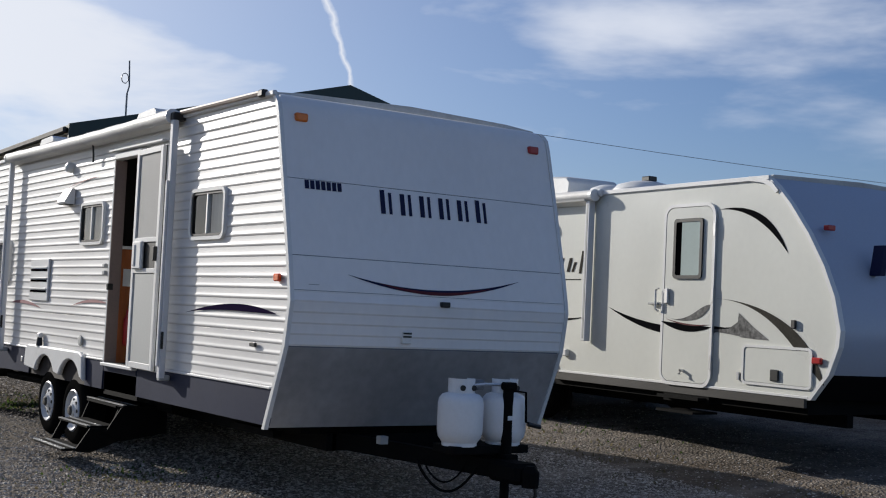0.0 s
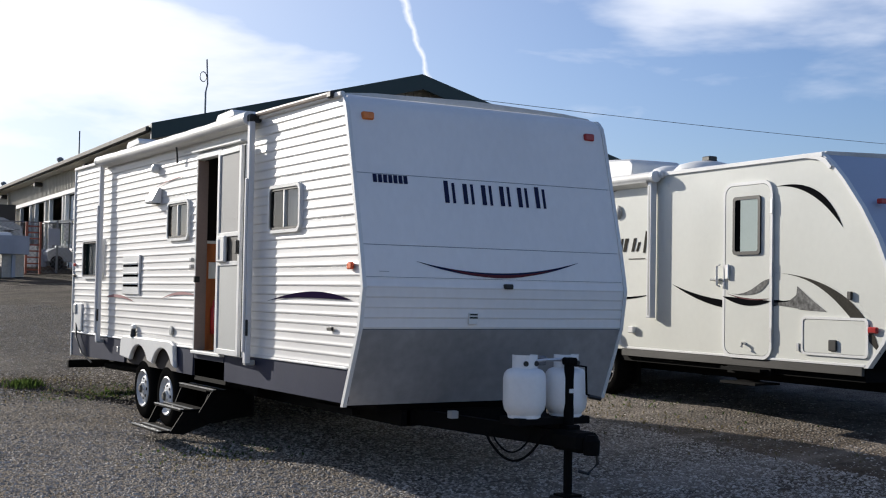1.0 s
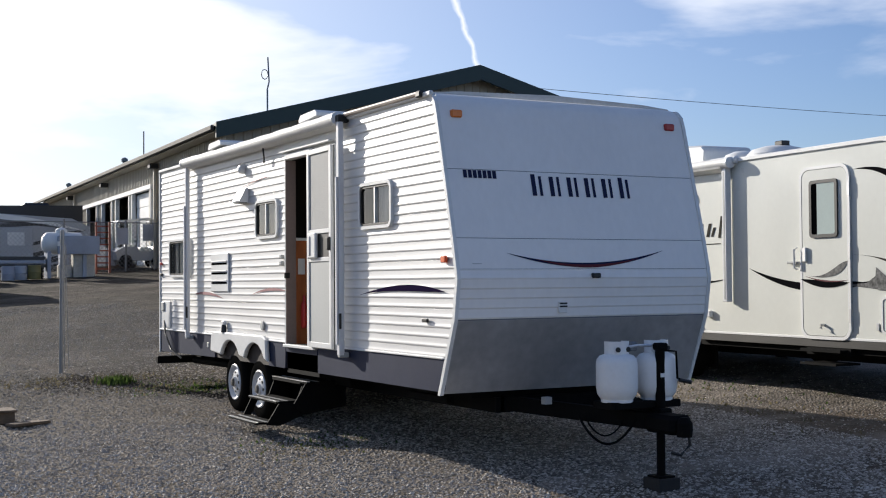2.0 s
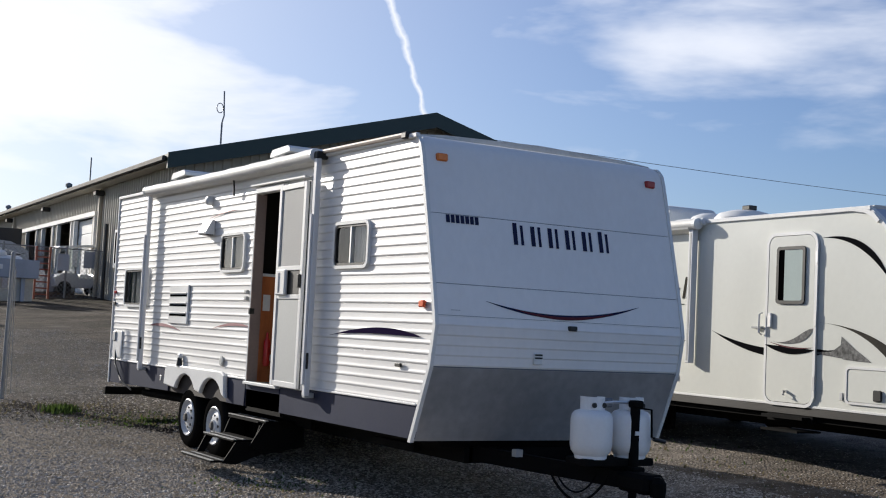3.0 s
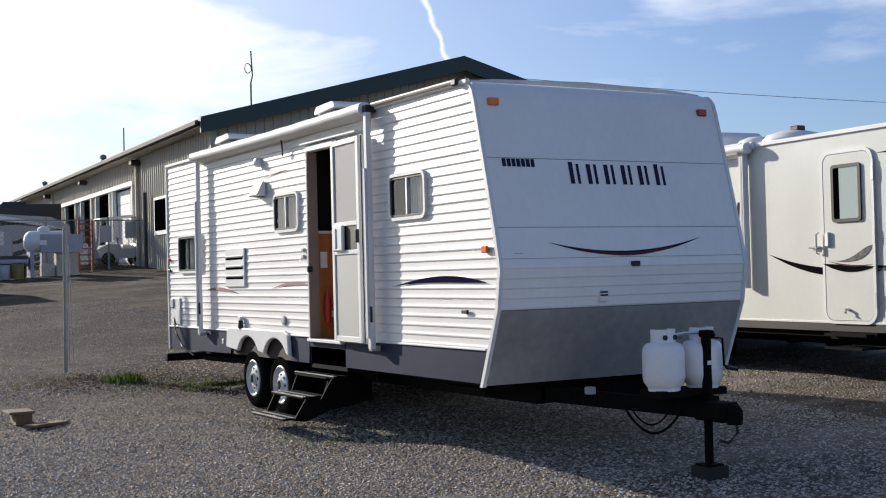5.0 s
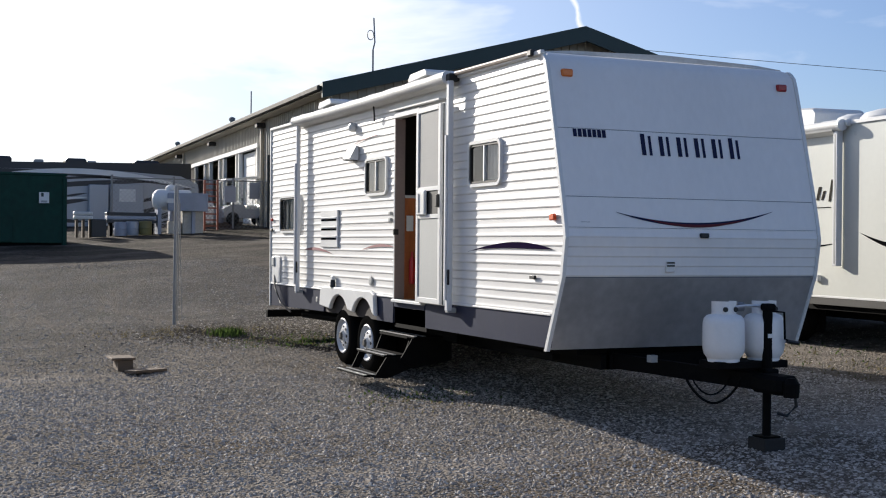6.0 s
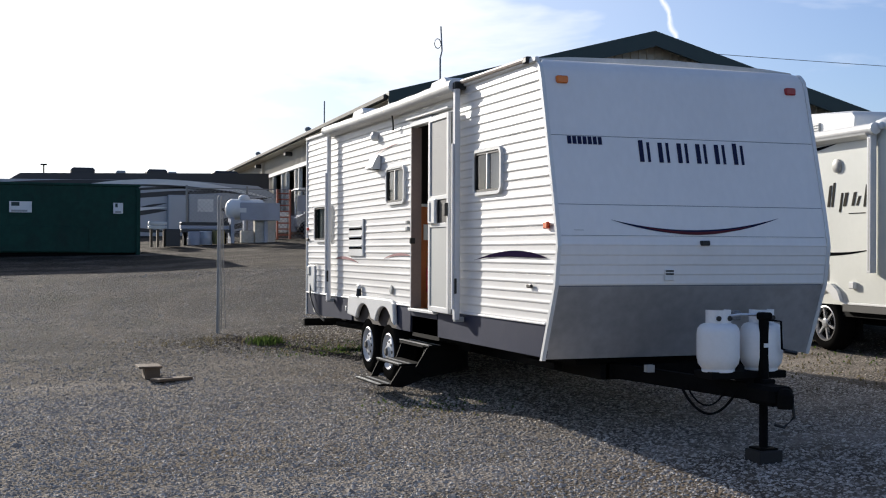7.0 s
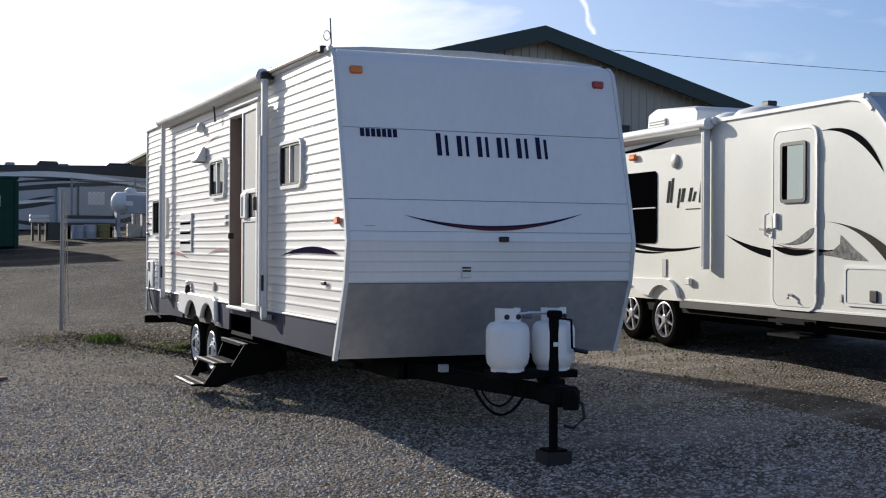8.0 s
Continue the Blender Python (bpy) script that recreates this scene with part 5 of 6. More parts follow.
    part("round_vent", lathe(B(), (-0.002, 3.53, 2.53), (-1, 0, 0), [(0.085, 0), (0.085, 0.02), (0.06, 0.035), (0.02, 0.04)], 20), paint("warm_grey_plastic", (0.42, 0.41, 0.38), 0.5), T, "round grey vent", True)
    part("porch_lamp", box(B(), -0.05, -0.001, 4.45, 4.62, 2.60, 2.68, 0.02), AMBER, T)
    H = part("cargo_hatch", ring(B(), rounded(-0.44, 0.42, 0.95, 1.33, 0.05), rounded(-0.415, 0.395, 0.975, 1.305, 0.035), "x", -0.016, -0.001), TRIM, T, "cream cargo hatch", True)
    part("hatch_leaf", prism(B(), rounded(-0.41, 0.39, 0.98, 1.30, 0.03), "x", -0.010, -0.001), FIBRE, H)
    part("hatch_lock", box(B(), -0.03, -0.008, -0.06, 0.05, 1.0, 1.11, 0.01), PLASTB, H, "black hatch lock")
    part("hatch_hinge", box(B(), -0.025, -0.005, 0.44, 0.48, 0.98, 1.06, 0.004), ALU, H)
    part("marker_lamp", box(B(), -0.04, -0.002, -0.56, -0.45, 1.19, 1.25, 0.010), REDL, T, "red marker lamp")
    part("nose_lamp", box(B(), 0.16, 0.26, -0.42, -0.36, 2.42, 2.47, 0.008), REDL, T)
    part("outlet", box(B(), -0.05, -0.002, 3.14, 3.24, 1.06, 1.14, 0.008), TRIM, T)
    part("water_panel", box(B(), -0.014, -0.002, 3.72, 3.82, 1.14, 1.36, 0.006), PANELG, T)
    part("side_latch", box(B(), -0.03, -0.002, -0.24, -0.19, 1.50, 1.58, 0.005), BSKIRT, T)
    S = part("step_unit", box(B(), 0.0, 0.30, 0.86, 1.52, 0.70, 0.79), BLACK, T, "black folded entry steps")
    part("tread", box(B(), -0.10, 0.22, 0.90, 1.50, 0.74, 0.765, 0.004), BLACK, S)
    part("tread_nosing", box(B(), -0.106, -0.09, 0.90, 1.50, 0.735, 0.768), BLACK, S)
    part("tread", box(B(), -0.14, 0.18, 0.92, 1.46, 0.60, 0.622, 0.004), BLACK, S)
    part("tread_nosing", box(B(), -0.146, -0.13, 0.92, 1.46, 0.598, 0.624), BLACK, S)
    # roof units
    bm = B()
    prism(bm, [(4.28, 3.0), (4.24, 3.24), (4.32, 3.31), (5.32, 3.37), (5.52, 3.31), (5.56, 3.0)], "x", 0.72, 1.50)
    bevel_new(bm, list(bm.faces), 0.025)
    A = part("air_conditioner", bm, TRIM, T, "white rooftop air conditioner", True)
    part("side_grille", box(B(), 0.70, 0.725, 5.02, 5.46, 3.07, 3.22), PANELG, A)
    for k in range(4):
        part("grille_slat", box(B(), 0.690, 0.702, 5.03, 5.45, 3.09 + 0.035 * k, 3.105 + 0.035 * k), TRIM, A)
    for y, r in ((2.85, 0.36), (3.5, 0.25)):
        part("roof_dome", lathe(B(), (0.75, y, 2.99), (0, 0, 1), [(r, 0), (r, 0.05), (r * 0.85, 0.11), (r * 0.45, 0.15), (0.01, 0.16)], 20), TRIM, T, "white domed roof vent", True)
    part("roof_hatch", box(B(), 0.45, 1.0, 3.45, 3.80, 2.99, 3.06, 0.015), TRIM, T)
    part("roof_aerial", box(B(), 0.69, 0.81, 2.70, 2.84, 3.14, 3.20, 0.01), PLASTB, T)
    part("jack_column", rod(B(), [(1.22, -1.6, 0.2), (1.22, -1.6, 1.0)], 0.04, 10), BLACK, T)
    part("tongue_rail", box(B(), 1.16, 1.28, -1.75, -0.3, 0.62, 0.74), BLACK, T)
    # stripes
    def decal(p0, p1, sag, w, mat, x=-0.003, skew=0.5):
        part("stripe", stripe(B(), *crescent(p0, p1, sag, w, 24, skew), lambda y, z: (x, y, z)), mat, T)
    decal((2.46, 1.645), (0.55, 1.49), 0.14, 0.085, DARKV, skew=0.55)
    decal((1.50, 1.545), (0.86, 1.500), 0.03, 0.016, MAROON, x=-0.0252)
    decal((1.57, 1.515), (0.84, 1.475), 0.035, 0.075, DARKV, x=-0.025)
    decal((1.50, 1.56), (0.86, 1.70), 0.075, 0.08, MOTTLE, x=-0.026, skew=0.78)
    decal((0.84, 1.475), (0.40, 1.47), 0.01, 0.035, DARKV, skew=0.2)
    decal((0.80, 2.655), (-0.11, 2.20), -0.15, 0.070, DARKV, skew=0.6)
    decal((0.79, 1.765), (-0.58, 1.00), -0.20, 0.13, GREYV, skew=0.75)
    decal((5.2, 1.66), (2.80, 1.53), 0.12, 0.05, DARKV, skew=0.4)
    decal((5.2, 1.56), (3.75, 1.44), 0.05, 0.035, DARKV)
    decal((5.0, 2.72), (3.55, 2.80), 0.02, 0.05, DARKV)
    part("shark_stripe", stripe(B(), [(0.86, 1.455), (0.62, 1.47), (0.50, 1.54), (0.49, 1.63), (0.30, 1.50), (0.10, 1.385)], [(0.86, 1.44), (0.62, 1.42), (0.48, 1.405), (0.46, 1.395), (0.28, 1.385), (0.10, 1.380)], lambda y, z: (-0.0035, y, z)), MOTTLE, T, "mottled grey pointed decal")
    for y, a, b, w in ((3.74, 2.04, 2.30, 0.05), (3.66, 2.04, 2.33, 0.04), (3.50, 1.97, 2.20, 0.035), (3.42, 2.04, 2.20, 0.06), (3.25, 2.04, 2.20, 0.05), (3.16, 2.04, 2.15, 0.04), (3.02, 2.02, 2.28, 0.04), (2.94, 2.02, 2.26, 0.03)):
        part("mark_bar", prism(B(), [(y, a), (y - w, a), (y - w - 0.05, b), (y - 0.05, b)], "x", -0.006, -0.001), GREYV, T)
    part("brand_line", box(B(), -0.005, -0.001, 2.98, 3.30, 1.945, 1.955), GREYV, T)
    bm = B()
    prism(bm, [(0.5, 2.02), (0.57, 2.02), (0.60, 2.30), (0.55, 2.30)], "y", -0.72, -0.60)
    part("nose_mark", bm, NAVY, T, "navy plain mark on the nose")


build_second()
# ---------- workshop building behind ----------


def build_workshop():
    T = thing("workshop_building", (7.55, 28.7, 0), "long tan metal workshop with dark green roof and open bays", "building", rz=-2.75)
    base, eave, ridge, xr, xl, length = 0.6, 6.30, 8.80, 17.55, 9.15, 40.0

    def ribs(pts_a, pts_b, z_low, z_high, name, step=0.30, depth=0.035, holes=()):
        """Ribbed upright cladding from a to b in plan; heights may depend on the way along."""
        bm = B()
        a, b = Vector(pts_a), Vector(pts_b)
        d = (b - a)
        ln = d.length
        d.normalize()
        out = Vector((d.y, -d.x))
        xs, s = [], 0.0
        while s < ln:
            xs += [(s, 0), (s + step * 0.72, 0), (s + step * 0.78, depth), (s + step * 0.94, depth)]
            s += step
        xs = [q for q in xs if q[0] <= ln] + [(ln, 0)]
        for (s0, o0), (s1, o1) in zip(xs, xs[1:]):
            sm = (s0 + s1) / 2
            hole = [h for h in holes if h[0] <= sm <= h[1]]
            for zlo, zhi in ([(h[3], None) for h in hole] or [(None, None)]):
                p = a + d * s0 + out * o0
                q = a + d * s1 + out * o1
                l0, l1 = (zlo, zlo) if zlo else (z_low(s0), z_low(s1))
                bm.faces.new([bm.verts.new(v) for v in ((p.x, p.y, l0), (q.x, q.y, l1), (q.x, q.y, z_high(s1)), (p.x, p.y, z_high(s0)))])
        return part(name, bm, TAN, T, "ribbed tan metal cladding")

    bays = [(10.9, 14.2, base, 5.25), (14.9, 17.5, base, 5.25), (18.6, 20.8, base, 5.25), (22.2, 24.6, base, 5.25)]
    flip = [(length - 0.5 - h[1], length - 0.5 - h[0], h[2], h[3]) for h in bays]
    ribs((0.5, length), (0.5, 0.5), lambda s: base, lambda s: eave - 0.02, "side_wall", holes=flip)
    def gable(s):
        x = s + 0.5
        return eave - 0.05 + (ridge - eave - 0.05) * min(x / xl, (xr - x) / (xr - xl))
    ribs((0.5, 0.5), (xr - 0.5, 0.5), lambda s: base, gable, "gable_wall")
    part("far_side_wall", box(B(), xr - 0.55, xr - 0.5, 0.55, length, base, eave), TAN, T)
    part("rear_wall", box(B(), 0.5, xr - 0.5, length, length + 0.05, base, eave), TAN, T)
    part("rear_gable", prism(B(), [(0.5, eave), (xr - 0.5, eave), (xl, ridge - 0.12)], "y", length - 0.06, length - 0.005), TAN, T)
    for xa, za, xb, zb in ((0.0, eave + 0.20, xl, ridge + 0.08), (xl, ridge + 0.08, xr, eave + 0.20)):
        bm = B()
        prism(bm, [(xa, za - 0.10), (xb, zb - 0.10), (xb, zb), (xa, za)], "y", 0.02, length + 0.4)
        part("roof", bm, GREENM, T, "dark green metal roof slope")
        bm = B()
        prism(bm, [(xa, za - 0.46), (xb, zb - 0.50), (xb, zb + 0.03), (xa, za + 0.03)], "y", -0.10, 0.015)
        part("rake_fascia", bm, GREENM, T, "deep dark green gable fascia")
    part("soffit", box(B(), 0.02, 0.5, 0.05, length, eave - 0.06, eave - 0.02), TAN, T)
    part("gutter", box(B(), -0.12, 0.0, 0.1, length, eave - 0.02, eave + 0.15, 0.03), GUTTER, T, "grey metal gutter")
    part("corner_trim", box(B(), 0.44, 0.62, 0.40, 0.52, base, eave), TAN, T)
    for y in (9.9, 28.0):
        part("downpipe", box(B(), 0.34, 0.44, y, y + 0.12, base, eave - 0.1, 0.01), TAN, T)
    for y0, y1, z0, z1 in bays:
        part("bay_frame", box(B(), 0.40, 0.56, y0 - 0.12, y0, base, z1 + 0.02), WHITEP, T)
        part("bay_frame", box(B(), 0.40, 0.56, y1, y1 + 0.12, base, z1 + 0.02), WHITEP, T)
    part("bay_header", box(B(), 0.36, 0.56, 10.6, 27.2, 5.25, 5.42), WHITEP, T, "white header over the bays")
    for y0, y1, z0, z1 in (bays[0],):
        dr = part("roller_door", box(B(), 0.62, 0.66, y0, y1, base, 5.2), WHITEP, T, "white closed roller door")
        for k in range(8):
            part("door_slat", box(B(), 0.60, 0.622, y0, y1, base + 0.58 * k, base + 0.58 * k + 0.54, 0.01), WHITEP, dr)
    part("bay_floor", box(B(), 0.6, 9.0, 1.0, length - 1, base - 0.1, 2.34), CONC, T)
    part("bay_back", box(B(), 6.0, 6.1, 1.0, length - 1, base, eave), SHADEIN, T)
    for y in (16.5, 21.5):
        part("bay_beam", box(B(), 1.5, 1.7, y - 1.6, y + 1.6, 4.3, 4.5), PANELG, T)
        part("stored_shelf", box(B(), 2.5, 3.2, y - 1.2, y + 1.2, 2.344, 3.6), BLUEG, T)
    for y in (28.8, 19.7, 9.8):
        part("flood_lamp", box(B(), 0.12, 0.46, y - 0.2, y + 0.2, 5.92, 6.12, 0.03), PLASTB, T, "dark wall flood lamp")
    for y, h in ((35.0, 0.60), (19.6, 0.60)):
        part("roof_flue", lathe(B(), (1.2, y, eave + 0.2), (0, 0, 1), [(0.09, 0), (0.09, h), (0.15, h + 0.02), (0.15, h + 0.14), (0.05, h + 0.2)], 12), GALV, T, "metal roof flue")
    part("side_window", box(B(), 0.43, 0.5, 5.8, 7.6, 3.2, 4.55), WHITEP, T)
    part("window_pane", box(B(), 0.42, 0.428, 5.95, 7.45, 3.35, 4.45), SMOKE, T)
    part("meter_pipe", rod(B(), [(0.3, 8.3, 1.5), (0.3, 8.3, 4.8)], 0.06, 8), PLASTB, T)
    part("gable_vent", box(B(), 12.2, 12.6, 0.36, 0.46, 5.3, 5.75), PLASTB, T)
    part("roof_mast", rod(B(), [(0.5, 12.4, eave), (0.5, 12.4, eave + 1.35)], 0.03, 6), GALV, T)
    # aerial over the gable
    part("aerial_mast", rod(B(), [(2.18, 1.6, 6.6), (2.18, 1.6, 7.9)], 0.03, 8), GALV, T, "grey aerial mast")
    part("aerial_whip", rod(B(), [(2.18, 1.6, 7.9), (2.24, 1.6, 8.15), (2.20, 1.6, 8.95)], 0.025, 8), GALV, T)
    part("aerial_loop", rod(B(), [(2.09 + 0.11 * math.cos(t), 1.6, 8.38 + 0.16 * math.sin(t)) for t in [k * math.pi / 6 for k in range(13)]], 0.016, 6), GALV, T)


build_workshop()

# ---------- overhead line ----------
bm = B()
p0, p1 = Vector((18.65, 28.2, 8.27)), Vector((44.7, 27.5, 8.30))
pts = []
for i in range(41):
    s = 2.2 * i / 40
    p = p0.lerp(p1, s)
    pts.append((p.x, p.y, p.z + 0.42 * s * (s - 1.0)))
rod(bm, pts, 0.011, 6)
tagged(part("overhead_wire", bm, ASPH, None), "thin dark overhead power line", "wire", kind="structure")

# ---------- fence post, timber, far yard ----------


def fence_post(x, y, h, name="fence_post", net=False):
    z = ground(x, y)
    T = thing(name, (x, y, z), "galvanised steel fence end post with bands", "post")
    part("post_tube", rod(B(), [(0, 0, -0.05), (0.02, 0.0, h)], 0.030, 14), GALV, T, "", True)
    part("post_cap", lathe(B(), (0.02, 0, h - 0.01), (0, 0, 1), [(0.030, 0), (0.032, 0.04), (0.024, 0.065), (0.006, 0.075)], 14), GALV, T, "dull domed cap", True)
    part("tension_bar", rod(B(), [(0.048, 0, 0.05), (0.062, 0, h - 0.15)], 0.007, 6), GALV, T)
    for k in range(5):
        part("band", lathe(B(), (0.002 + 0.004 * k, 0, 0.2 + k * (h - 0.35) / 4), (0, 0, 1), [(0.027, 0), (0.032, 0.003), (0.032, 0.027), (0.027, 0.03)], 14), GALV, T)
    part("loose_wire", rod(B(), [(0.075, 0, h - 0.2), (0.085, 0.01, 1.1), (0.10, 0.0, 0.45), (0.11, -0.02, 0.08), (0.05, -0.03, 0.02)], 0.005, 6), GALV, T)
    return T


fence_post(-0.86, 10.1, 2.0)
z0 = ground(-2.40, 5.48)
tagged(part("timber_block", box(B(), -2.45, -2.285, 5.40, 5.72, z0 - 0.005, z0 + 0.115, 0.006), TIMBER, None), "short dark block of sawn timber on gravel", "block")
tagged(part("timber_offcut", box(B(), -2.52, -2.265, 5.37, 5.75, z0 + 0.116, z0 + 0.142, 0.004), TIMBER, None), "thin pale timber offcut lying on a block", "plank")
bm = B()
box(bm, -0.23, 0.23, -0.085, 0.085, 0.0, 0.032, 0.005)
pl = part("timber_plank", bm, TIMBER, None)
pl.matrix_world = pose(-2.19, 5.17, ground(-2.19, 5.17) + 0.008, 0, 1, 32)
tagged(pl, "short weathered timber plank lying on gravel", "plank")


def green_container():
    z = ground(-2, 32) - 0.02
    T = thing("waste_container", (0.30, 32.0, z), "large dark green steel waste container", "container")
    x1, x0, d, h = 0.0, -9.0, 2.3, 2.28
    part("body", box(B(), x0, x1, 0.0, d, 0.12, h, 0.02), DUMPG, T, "dark green painted steel")
    part("top_rail", box(B(), x0 - 0.05, x1 + 0.05, -0.03, d + 0.06, h - 0.07, h + 0.02, 0.02), DUMPG, T)
    part("lower_panel", box(B(), x0 + 0.4, x1 - 1.55, -0.05, -0.002, 0.14, 0.95, 0.02), DUMPG, T, "dented lower panel")
    part("corner_post", box(B(), x1 - 0.10, x1 + 0.04, -0.06, 0.10, 0.0, h - 0.13, 0.03), DUMPG, T)
    part("base_skid", box(B(), x0, x1, 0.1, d - 0.1, 0.0, 0.118), BLACK, T)
    for x, w in ((-0.80, 0.30), (-3.9, 0.66)):
        p = part("label_plate", box(B(), x, x + w, -0.080, -0.072, h - 0.92, h - 0.58), WHITEP, T, "white label with a plain dark mark")
        part("label_mark", box(B(), x + 0.06, x + w * 0.45, -0.084, -0.081, h - 0.72, h - 0.60), GREENM, p)
        part("label_mark", box(B(), x + 0.06, x + w * 0.8, -0.084, -0.081, h - 0.90, h - 0.84), PANELG, p)


green_container()


def coach():
    z = 1.02
    T = thing("fifth_wheel_coach", (0.9, 47.2, z), "silver coach with dark swooping stripes and dark roof", "coach")
    T.scale = (1.2, 1.2, 1.2)
    part("body", prism(B(), [(-6.0, 0.94), (5.75, 0.94), (5.9, 1.2), (5.85, 2.55), (5.2, 2.85), (2.5, 3.0), (-6.0, 2.9)], "y", 0.0, 2.4), GREYRV, T, "silver painted coach body")
    part("wheel_shadow", box(B(), -6, 5.6, 0.2, 2.3, 0.75, 0.939), BLACK, T)
    for p0, p1, sag, w in (((-5.5, 2.6), (5.2, 2.45), 0.35, 0.16), ((-1.5, 2.1), (4.6, 2.62), 0.12, 0.18), ((0.3, 1.75), (1.85, 2.15), 0.05, 0.10), ((3.8, 1.9), (5.75, 2.45), 0.05, 0.14), ((4.0, 1.2), (5.8, 1.75), -0.05, 0.14), ((-0.6, 2.45), (3.2, 2.72), 0.10, 0.09), ((-0.5, 1.55), (1.9, 1.9), 0.05, 0.22), ((0.0, 1.32), (1.9, 1.12), -0.06, 0.14), ((-2.4, 2.3), (0.6, 2.52), 0.08, 0.12), ((-3.6, 1.7), (0.2, 2.2), 0.06, 0.16), ((-3.4, 1.2), (0.2, 1.5), 0.05, 0.14), ((2.7, 1.75), (5.6, 2.35), -0.06, 0.12), ((4.2, 1.1), (5.6, 1.40), -0.04, 0.10), ((2.6, 1.3), (5.7, 2.2), -0.15, 0.16), ((2.8, 1.05), (5.0, 1.6), -0.08, 0.10)):
        part("stripe", stripe(B(), *crescent(p0, p1, sag, w), lambda x, v: (x, -0.006, v)), DARKRV, T, "dark swoosh stripe")
    part("pale_stripe", stripe(B(), *crescent((-1.8, 2.62), (5.75, 2.38), 0.42, 0.20), lambda x, v: (x, -0.010, v)), WHITEP, T, "pale curved stripe")
    part("pale_stripe", stripe(B(), *crescent((-0.4, 1.75), (1.85, 2.0), 0.03, 0.12), lambda x, v: (x, -0.010, v)), WHITEP, T)
    part("slide_out", box(B(), 1.85, 2.52, -0.35, -0.002, 0.86, 2.45, 0.02), GREYRV, T)
    part("slide_out", box(B(), 2.60, 3.80, -0.25, -0.002, 0.90, 2.5, 0.02), GREYRV, T)
    # the window's reflection is put in as flat white paint
    part("window", box(B(), 2.92, 3.5, -0.26, -0.252, 1.85, 2.32), WHITEP, T, "pale window with its reflection painted white")
    D = thing("dark_coach", (0.9, 51.4, z), "long dark coach parked behind", "coach")
    D.scale = (1.2, 1.2, 1.2)
    part("body", prism(B(), [(-4.0, 0.95), (6.35, 0.95), (6.35, 3.55), (-3.2, 3.35), (-3.75, 3.0), (-4.0, 2.4)], "y", 0.0, 2.5), DARKRV, D, "dark painted body")
    part("lower_body", box(B(), -4.0, 6.3, 0.1, 2.4, 0.78, 0.949), BLACK, D)
    for x, w in ((-0.85, 0.9), (2.0, 0.8), (4.75, 1.0)):
        part("roof_unit", box(B(), x - w / 2, x + w / 2, 0.7, 1.6, 3.36, 3.66, 0.08), DARKRV, D, "dark rooftop unit")
    for x in (0.6, 2.6):
        part("roof_vent", box(B(), x - 0.18, x + 0.18, 0.8, 1.2, 3.38, 3.58, 0.04), PANELG, D)
    part("aerial", rod(B(), [(-2.3, 1.2, 3.3), (-2.3, 1.2, 3.75)], 0.03, 6), BLACK, D)
    part("aerial_cap", box(B(), -2.42, -2.18, 1.1, 1.3, 3.74, 3.79), BLACK, D)


coach()


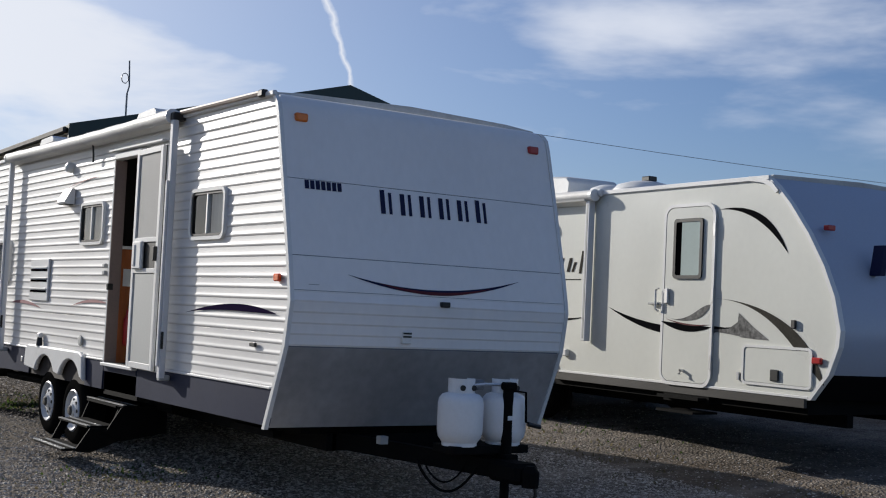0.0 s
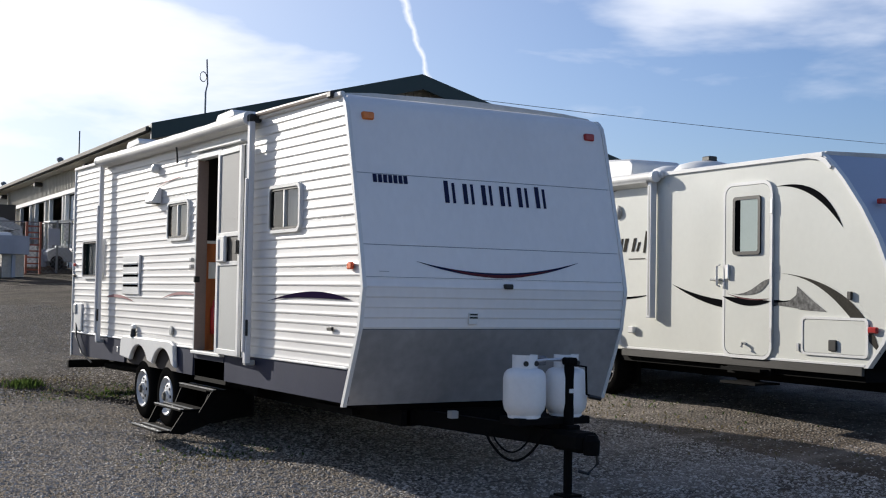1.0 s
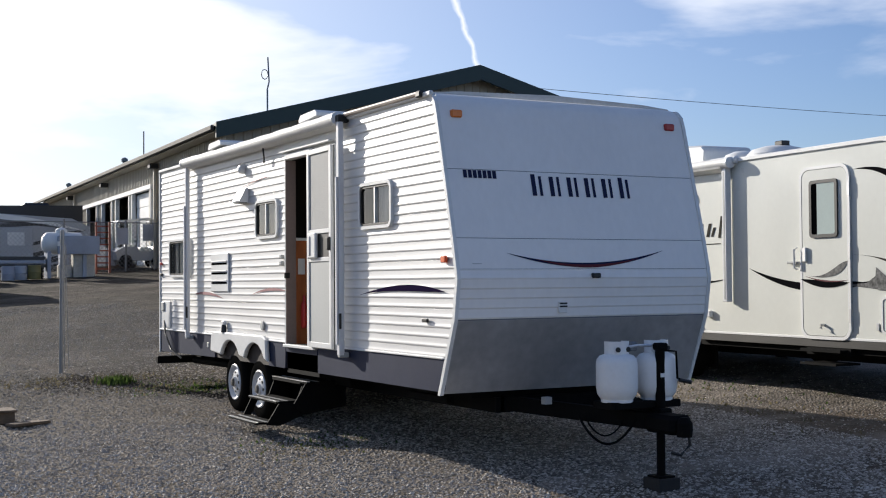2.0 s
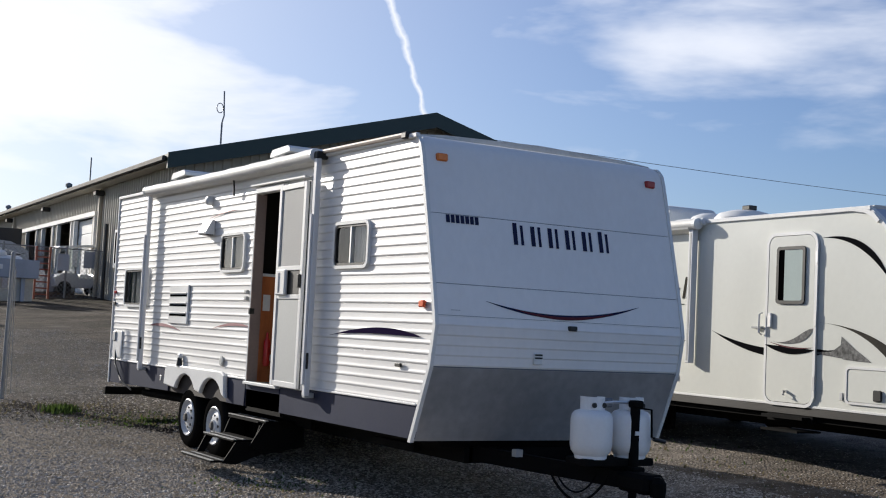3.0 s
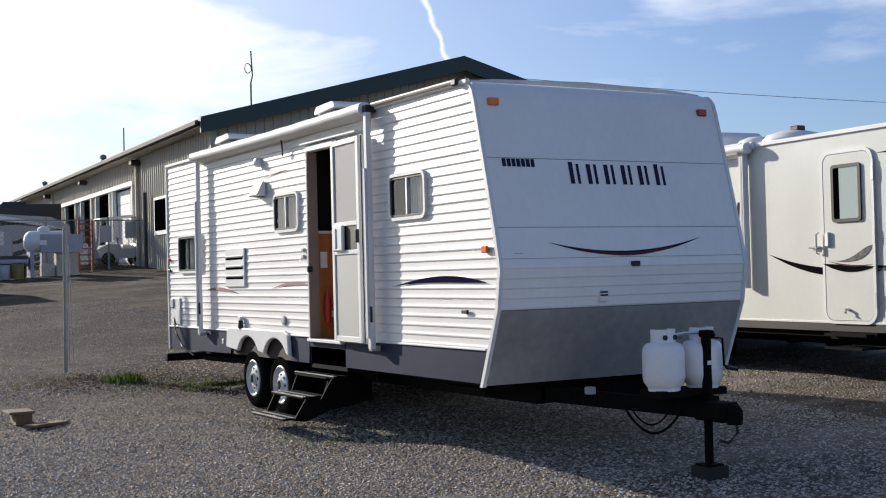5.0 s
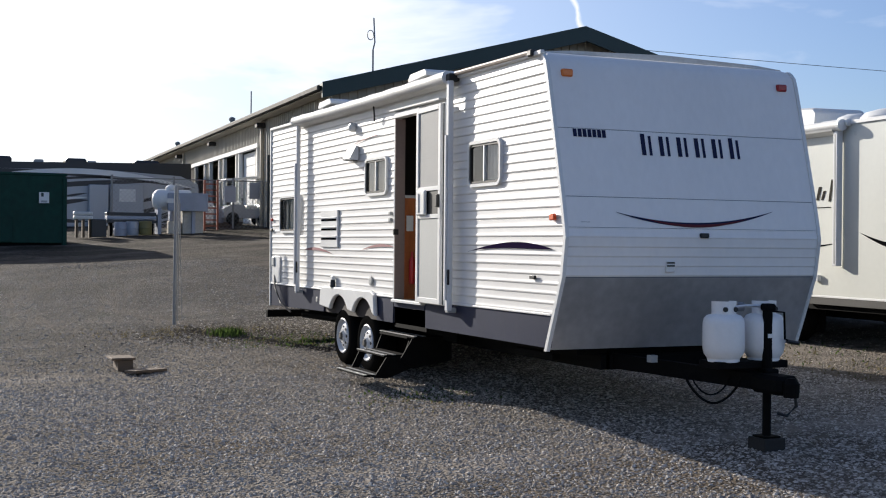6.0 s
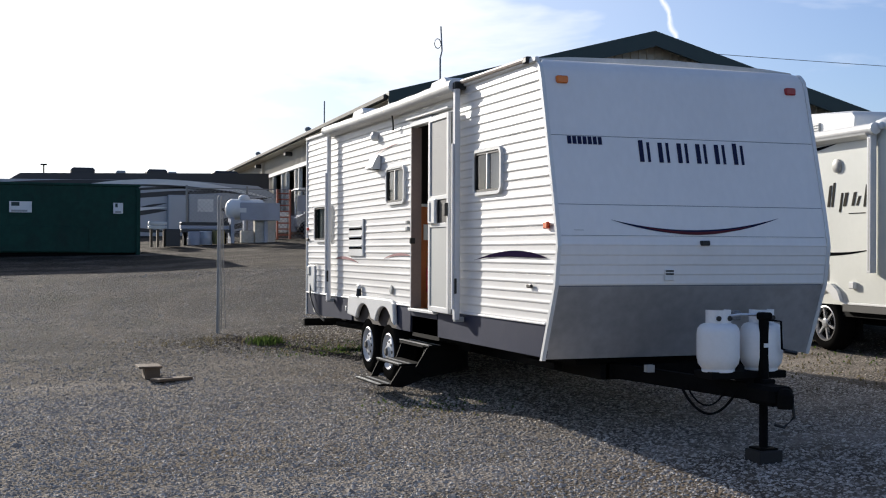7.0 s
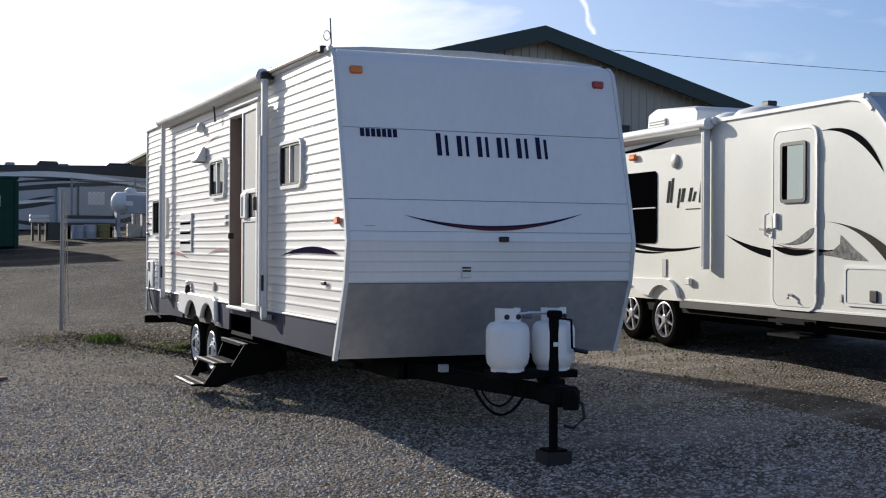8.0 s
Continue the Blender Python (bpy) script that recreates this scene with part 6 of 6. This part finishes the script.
def yard_clutter():
    y = 36.0
    def at(x, yy=y):
        return ground(x, yy)
    T = thing("propane_tank", (4.25, y, at(4.25)), "white and blue-grey bulk gas tank on legs", "tank")
    part("tank_shell", lathe(B(), (-0.50, 0, 1.20), (1, 0, 0), [(0.05, -0.02), (0.24, 0.03), (0.35, 0.14), (0.37, 0.25), (0.37, 1.2), (0.35, 1.31), (0.24, 1.40), (0.05, 1.45)], 24), WHITEP, T, "white tank shell", True)
    part("tank_side", box(B(), -0.05, 1.38, -0.45, -0.36, 0.80, 1.44, 0.02), BLUEG, T, "blue-grey panel")
    part("tank_label", box(B(), -0.08, 0.16, -0.462, -0.452, 1.08, 1.24), WHITEP, T, "white label")
    part("tank_dome", lathe(B(), (0.16, 0, 1.55), (0, 0, 1), [(0.2, 0), (0.2, 0.10), (0.12, 0.17), (0.02, 0.19)], 14), WHITEP, T, "", True)
    for x in (-0.3, 0.9):
        part("tank_leg", box(B(), x - 0.06, x + 0.06, -0.3, 0.3, -0.02, 0.90), BLUEG, T)
    T = thing("concrete_block", (5.15, y, at(5.15)), "stained concrete block wall stub", "block")
    part("stub", box(B(), -0.37, 0.37, -0.2, 0.2, -0.05, 0.95, 0.02), CONC, T)
    part("stub", box(B(), -0.85, -0.40, -0.1, 0.2, -0.05, 0.40, 0.02), CONC, T)
    T = thing("rail_stack", (3.0, y, at(3.0)), "stacked grey steel beams on stands", "beams")
    for k in range(3):
        part("beam", box(B(), -0.85, 0.85, -0.25 + 0.02 * k, 0.25, 0.42 + 0.13 * k, 0.53 + 0.13 * k, 0.01), BLUEG if k % 2 else DARKRV, T)
    for x in (-0.7, 0.0, 0.7):
        part("stand", box(B(), x - 0.05, x + 0.05, -0.2, 0.2, -0.02, 0.415), BLACK, T)
    for x, m in ((2.55, BLUEG), (2.95, GREYRV), (3.4, paint("yellow_drum", (0.22, 0.19, 0.07), 0.6))):
        z = at(x)
        T = thing("drum", (x, y - 0.6, z), "dusty barrel standing below a beam stack", "barrel", "barrels")
        part("drum_body", lathe(B(), (0, 0, -0.01), (0, 0, 1), [(0.21, 0), (0.22, 0.02), (0.22, 0.22), (0.23, 0.23), (0.22, 0.25), (0.22, 0.46), (0.20, 0.48)], 18), m, T, "", True)
    T = thing("rail_stack", (1.25, y - 1, at(1.25)), "pale plastic rails stacked on posts", "rails")
    for k in range(2):
        part("pale_rail", box(B(), -0.32, 0.30, -0.15, 0.15, 0.60 + 0.14 * k, 0.71 + 0.14 * k, 0.02), WHITEP, T)
    for x in (-0.22, 0.0, 0.22):
        part("stand", box(B(), x - 0.04, x + 0.04, -0.1, 0.1, -0.02, 0.595), TIMBER, T)
    T = thing("crate", (1.75, y - 1, at(1.75)), "dark crate beside stacked rails", "crate")
    part("crate_body", box(B(), -0.26, 0.24, -0.2, 0.2, -0.02, 0.58, 0.02), DARKRV, T)
    # orange ladder leaning at the building
    lx, ly = 6.12, 37.2
    T = thing("ladder", (lx, ly, at(lx, ly)), "orange fibreglass extension ladder leaning upright", "ladder")
    for dx in (-0.24, 0.24):
        part("stile", box(B(), dx - 0.035, dx + 0.035, -0.04, 0.04, -0.02, 1.86), ORANGE, T)
    for k in range(8):
        part("rung", box(B(), -0.204, 0.204, -0.03, 0.03, 0.14 + 0.22 * k, 0.19 + 0.22 * k), ORANGE, T)
    # chain-link fence across the yard
    x0, x1, fy = 2.6, 11.5, 37.6
    z = at(6, fy)
    T = thing("chain_link_fence", (0, fy, z), "grey chain-link fence with steel posts", "fence")
    bm = B()
    s = 0.16
    n = int((x1 - x0) / s)
    for k in range(-12, n):
        for d in (1, -1):
            a, b = (x0 + k * s, 0.05), (x0 + k * s + 1.75, 1.80)
            if d < 0:
                a, b = (x0 + k * s, 1.80), (x0 + k * s + 1.75, 0.05)
            if a[0] < x0:
                f = (x0 - a[0]) / 1.75
                a = (x0, a[1] + (b[1] - a[1]) * f)
            if b[0] > x1:
                f = (b[0] - x1) / 1.75
                b = (x1, b[1] - (b[1] - a[1]) * f)
            if b[0] - a[0] > 0.05:
                rod(bm, [(a[0], 0.01 * d, a[1]), (b[0], 0.01 * d, b[1])], 0.007, 3, False)
    tagged(part("wire_mesh", bm, GALV, T), kind="stuff")
    for k in range(5):
        x = x0 + k * (x1 - x0) / 4
        part("post", rod(B(), [(x, 0, -0.1), (x, 0, 1.95)], 0.04, 8), GALV, T)
    part("top_bar", rod(B(), [(x0, 0, 1.85), (x1, 0, 1.85)], 0.025, 6), GALV, T)
    part("kerb", box(B(), x0, x1, -0.1, 0.1, -0.3, 0.03), CONC, T)
    for x, w, zz in ((6.72, 0.42, 1.05), (9.15, 0.26, 1.05)):
        part("sign_board", box(B(), x, x + w, -0.05, -0.03, zz, zz + 0.6), BLUEG if w > 0.4 else WHITEP, T, "plain sign board on the fence")
    # roofed utility cart behind the fence
    cx, cy = 8.0, 39.4
    T = thing("utility_cart", (cx, cy, at(cx, cy)), "pale utility cart with white roof and grey body", "cart")
    part("roof", prism(B(), [(-0.98, 1.70), (-0.90, 1.78), (0.2, 1.90), (0.95, 1.92), (0.98, 1.86), (0.2, 1.83), (-0.88, 1.71)], "y", -0.55, 0.55), WHITEP, T, "white curved roof")
    part("body", prism(B(), [(-0.95, 0.28), (-0.98, 0.62), (-0.70, 0.78), (-0.20, 0.80), (-0.10, 0.62), (0.35, 0.62), (0.45, 0.82), (0.95, 0.82), (0.95, 0.28)], "y", -0.5, 0.5), GREYRV, T, "grey cart body")
    for x, lean in ((-0.62, -0.10), (-0.10, 0.0), (0.42, 0.0), (0.90, 0.0)):
        for y0 in (-0.47, 0.47):
            part("roof_post", rod(B(), [(x + lean, y0, 0.78), (x, y0, 1.80)], 0.028, 8), WHITEP, T)
    part("windscreen", box(B(), -0.60, -0.14, -0.49, -0.48, 0.95, 1.72), CLEAR, T)
    part("side_panel", box(B(), 0.02, 0.88, -0.53, -0.50, 1.02, 1.66, 0.01), BLUEG, T, "blue-grey side curtain")
    part("side_panel", box(B(), -0.40, -0.22, -0.53, -0.50, 1.05, 1.70, 0.01), WHITEP, T)
    part("seat", box(B(), -0.05, 0.38, -0.42, 0.42, 0.63, 0.78, 0.03), WHITEP, T)
    for x in (-0.62, 0.62):
        for y0 in (-0.46, 0.46):
            part("tyre", lathe(B(), (x, y0 - 0.08, 0.25), (0, 1, 0), [(0.12, 0), (0.25, 0.02), (0.25, 0.14), (0.12, 0.16)], 16), RUBBER, T)
    # stacked machinery behind the fence
    rng = random.Random(5)
    for k in range(7):
        x = 5.3 + k * 0.42
        yy = fy + 1.6 + rng.random()
        T = thing("pallet_load", (x, yy, at(x, yy)), "grey palletised goods behind the fence", "goods", "goods behind the fence")
        h = rng.uniform(0.45, 1.0)
        part("load", box(B(), -0.19, 0.19, -0.2, 0.2, 0.12, h, 0.03), rng.choice((BLUEG, WHITEP, PANELG, WHITEP)), T)
        part("pallet", box(B(), -0.20, 0.20, -0.22, 0.22, -0.02, 0.115), TIMBER, T)


yard_clutter()
